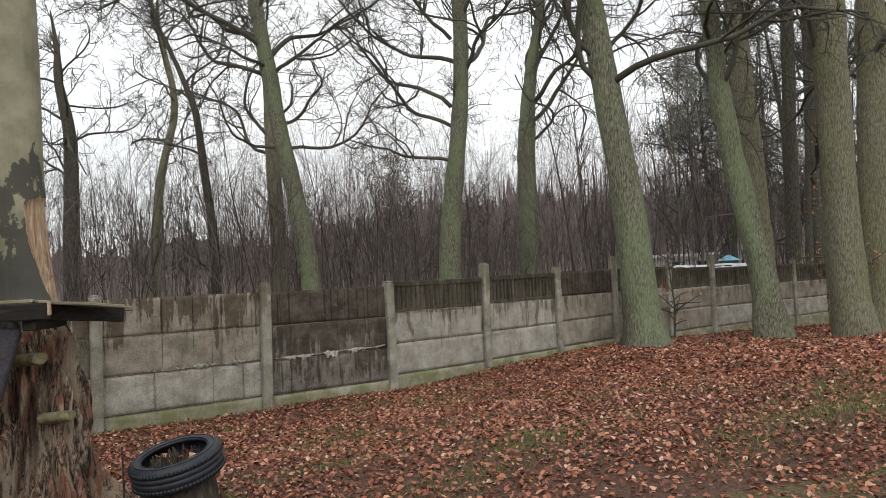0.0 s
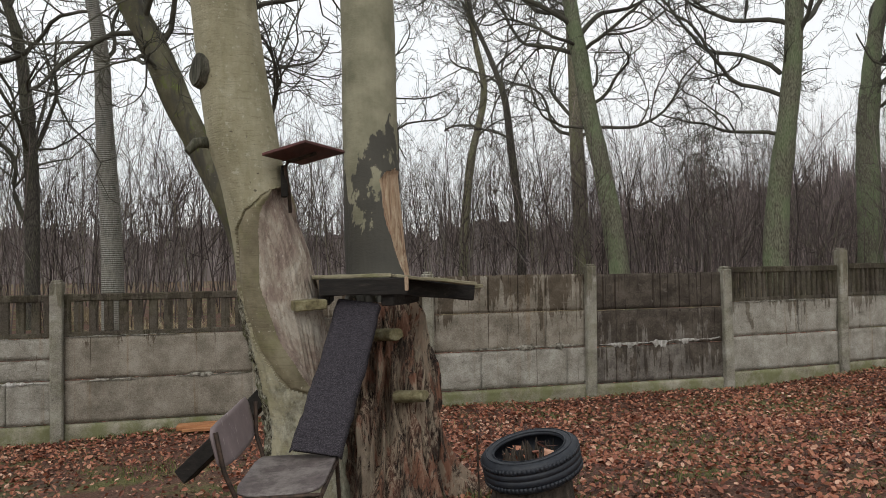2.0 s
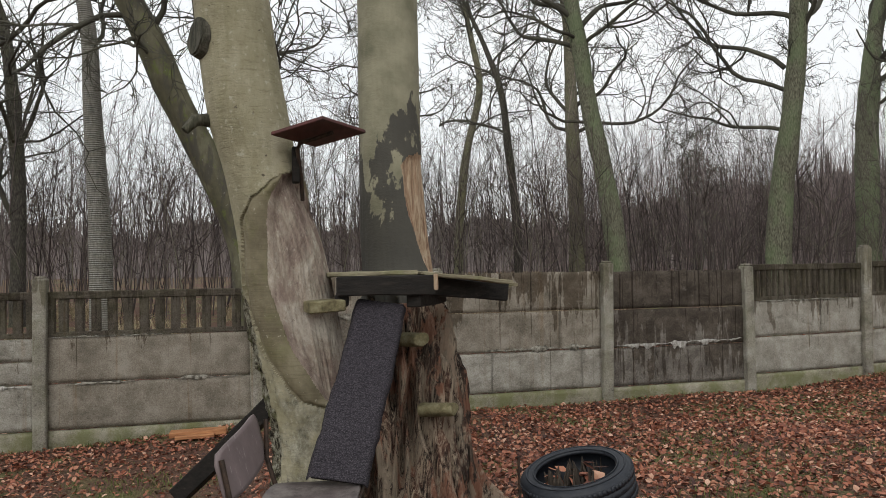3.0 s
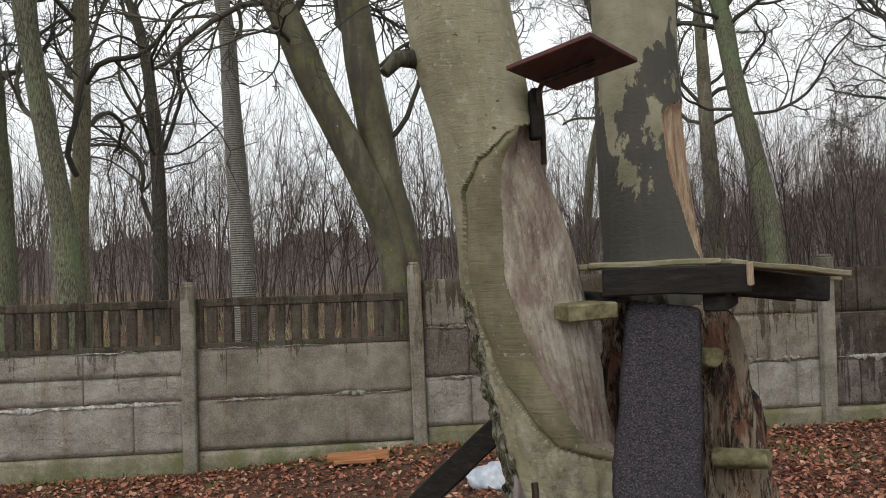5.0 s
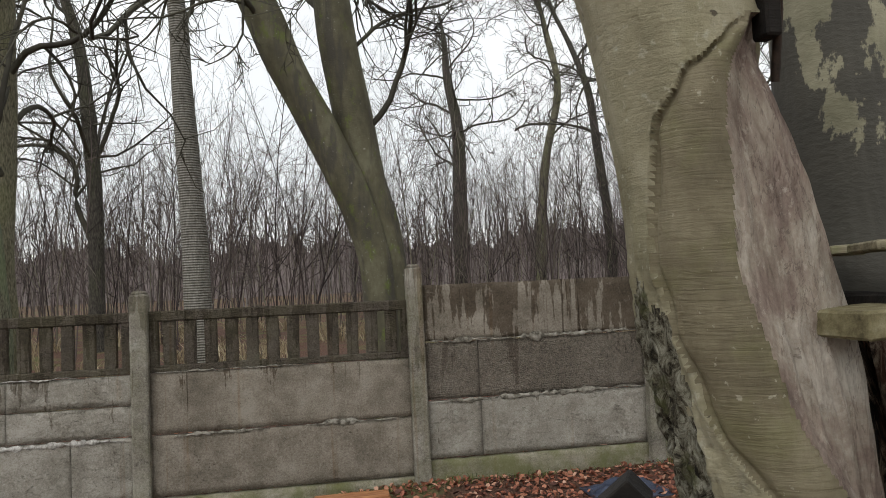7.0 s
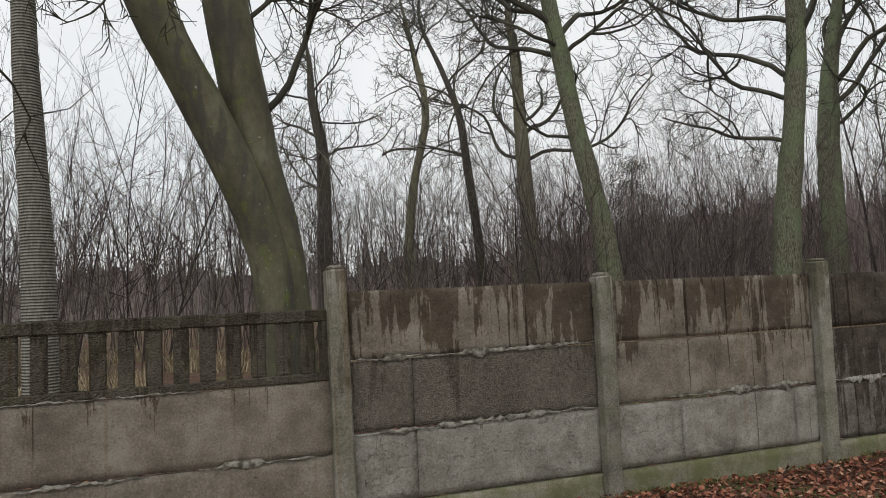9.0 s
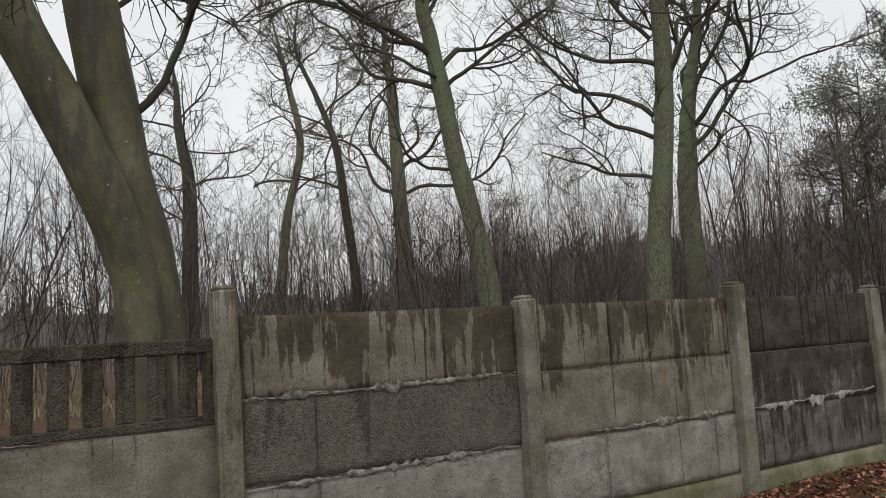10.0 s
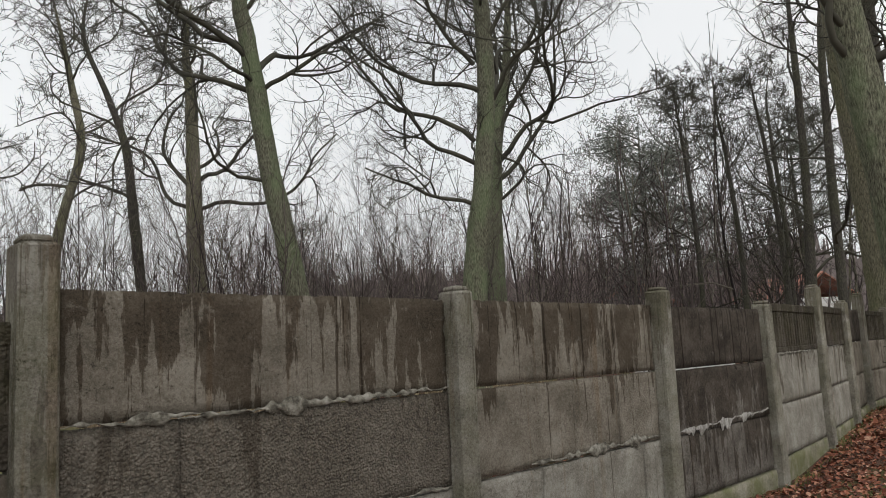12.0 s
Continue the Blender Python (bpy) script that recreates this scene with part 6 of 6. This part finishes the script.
def leafy_sapling(base, height, crowns, seed, material, label, leaves=260, size=0.45):
    """A thin young tree that has kept its dry leaves."""
    rng = np.random.default_rng(seed)
    x, y = base
    z = float(gz(x, y))
    top = thing("beech_sapling", (x, y, z), label, "sapling")
    wood, foliage = Pile(), Pile()
    stem = np.array([[(x, y, z - 0.05), (x + 0.05, y, z + height * 0.4), (x - 0.05, y + 0.05, z + height)]])
    wood.tubes(stem, np.array([[0.035, 0.025, 0.008]]), 6)
    pts, rad = np.repeat(stem, 1, 0), np.array([[0.035, 0.025, 0.008]])
    s = sprout(rng, pts, rad, 22, 0.2, 0.95, 0.32, 0.5)
    p, r = grow(rng, *s[:3], s[3] + 0.004, 6, 0.18, 0.0)
    wood.tubes(p, r, 4)
    c = p[rng.integers(0, len(p), leaves), rng.integers(1, 6, leaves)] + rng.normal(0, size * 0.3, (leaves, 3))
    d = unit(rng.normal(size=c.shape) + np.array([0, 0, -0.8]))
    e = unit(np.cross(d, rng.normal(size=c.shape)))
    q = rng.uniform(0.06, 0.11, (leaves, 1))
    v = np.stack([c, c + d * q * 0.5 + e * q * 0.3, c + d * q, c + d * q * 0.5 - e * q * 0.3], 1)
    foliage.add(v, np.arange(leaves * 4).reshape(-1, 4))
    part("stem", wood, TWIG, top)
    part("leaves", foliage, material, top)


leafy_sapling((19.6, 9.7), 4.6, 1, 301, ORANGE, "young beech holding dry orange leaves among the tall trees", 420)
leafy_sapling((22.0, 10.2), 5.2, 1, 302, ORANGE, "young beech with dry orange leaves by the fence", 380)
leafy_sapling((14.2, 10.95), 1.9, 1, 303, ORANGE, "thin twiggy sapling with few pale leaves at the fence", 40)

k = Nodes("white_render", 0.8)
WHITE = k.done(k.ramp(k.noise(3, detail=5), (0.3, (0.62, 0.62, 0.60)), (0.7, (0.80, 0.80, 0.78))), k.noise(30), 0.2, 0.01)
k = Nodes("roof_sheet", 0.5)
PALE_ROOF = k.done(k.ramp(k.noise(1.5, detail=5), (0.3, (0.60, 0.62, 0.64)), (0.7, (0.80, 0.82, 0.83))), k.noise(8), 0.2, 0.02)
k = Nodes("red_tiles", 0.8)
TILES = k.done(k.ramp(k.noise(6, (1, 1, 3), 5), (0.3, (0.30, 0.12, 0.08)), (0.7, (0.46, 0.22, 0.16))), k.noise(12), 0.4, 0.03)
k = Nodes("dark_pane", 0.1, spec=0.5)
PANE = k.done((0.03, 0.035, 0.04))
k = Nodes("blue_canvas", 0.8)
CANVAS = k.done(k.ramp(k.noise(6, detail=4), (0.3, (0.20, 0.48, 0.62)), (0.7, (0.36, 0.66, 0.78))), k.noise(14), 0.3, 0.02)
k = Nodes("green_canvas", 0.8)
GREEN_CANVAS = k.done(k.ramp(k.noise(6, detail=4), (0.3, (0.03, 0.09, 0.09)), (0.7, (0.06, 0.16, 0.15))), k.noise(14), 0.3, 0.02)


def house(name, base, size, turn, walls, roof, label, gable=2.2, windows=3):
    x, y = base
    w, d, h = size
    z = float(gz(x, y)) - 0.05
    top = thing(name, (x, y, z), label, "building")
    m = pose(x, y, z, 0, 0, turn)
    bm = bmesh.new()
    box(bm, (-w / 2, -d / 2, 0), (w / 2, d / 2, h), 0.02)
    bm.transform(m)
    part("wall", bm, walls, top)
    bm = bmesh.new()
    o = 0.25
    prof = [(-d / 2 - o, h), (0, h + gable), (d / 2 + o, h), (d / 2 + o, h + 0.12), (0, h + gable + 0.15), (-d / 2 - o, h + 0.12)]
    a = [bm.verts.new((-w / 2 - o, q, r)) for q, r in prof]
    b = [bm.verts.new((w / 2 + o, q, r)) for q, r in prof]
    bm.faces.new(a)
    bm.faces.new(b[::-1])
    for i in range(6):
        bm.faces.new((a[i], a[(i + 1) % 6], b[(i + 1) % 6], b[i]))
    bm.transform(m)
    part("roof", bm, roof, top)
    for i in range(windows):
        cx = -w / 2 + w * (i + 0.5) / windows
        for sgn in (-1, 1):
            bm = bmesh.new()
            box(bm, (cx - 0.55, sgn * d / 2 - 0.05, h * 0.35), (cx + 0.55, sgn * d / 2 + 0.05, h * 0.35 + 1.3), 0.02)
            bm.transform(m)
            win = part("window_frame", bm, WHITE, top)
            bm = bmesh.new()
            for s2 in (-1, 1):
                box(bm, (cx + s2 * 0.25 - 0.21, sgn * (d / 2 + 0.035) - 0.02, h * 0.35 + 0.1), (cx + s2 * 0.25 + 0.21, sgn * (d / 2 + 0.035) + 0.02, h * 0.35 + 1.2))
            bm.transform(m)
            part("pane", bm, PANE, win)


house("house", (66, 46), (12, 8, 4.6), 35, WHITE, TILES, "far pale house with a red tiled roof", 2.6)
house("house", (82, 36.5), (10, 8, 5.2), 60, WHITE, TILES, "far pale house glimpsed between bare trees", 2.4)
house("shed", (37.4, 26.9), (5.0, 3.4, 1.55), 125, WHITE, PALE_ROOF, "low shed with a pale sheet roof beyond the fence", 0.12, 2)
house("caravan", (48.4, 35.9), (4.6, 2.1, 2.3), 130, WHITE, PALE_ROOF, "small white caravan parked among far trees", 0.15, 2)

tent = thing("garden_tent", (40.3, 26.9, float(gz(40.3, 26.9))), "dark green garden tent with a light blue top", "tent")
tz = float(gz(40.3, 26.9))
bm = bmesh.new()
box(bm, (39.9, 26.5, tz), (40.7, 27.3, tz + 1.95), 0.03)
part("side", bm, GREEN_CANVAS, tent)
bm = bmesh.new()
bmesh.ops.create_cone(bm, cap_ends=True, segments=4, radius1=0.68, radius2=0.04, depth=0.34, matrix=Matrix.Translation((40.3, 26.9, tz + 2.12)) @ Matrix.Rotation(radians(45), 4, "Z"))
part("canopy", bm, CANVAS, tent)
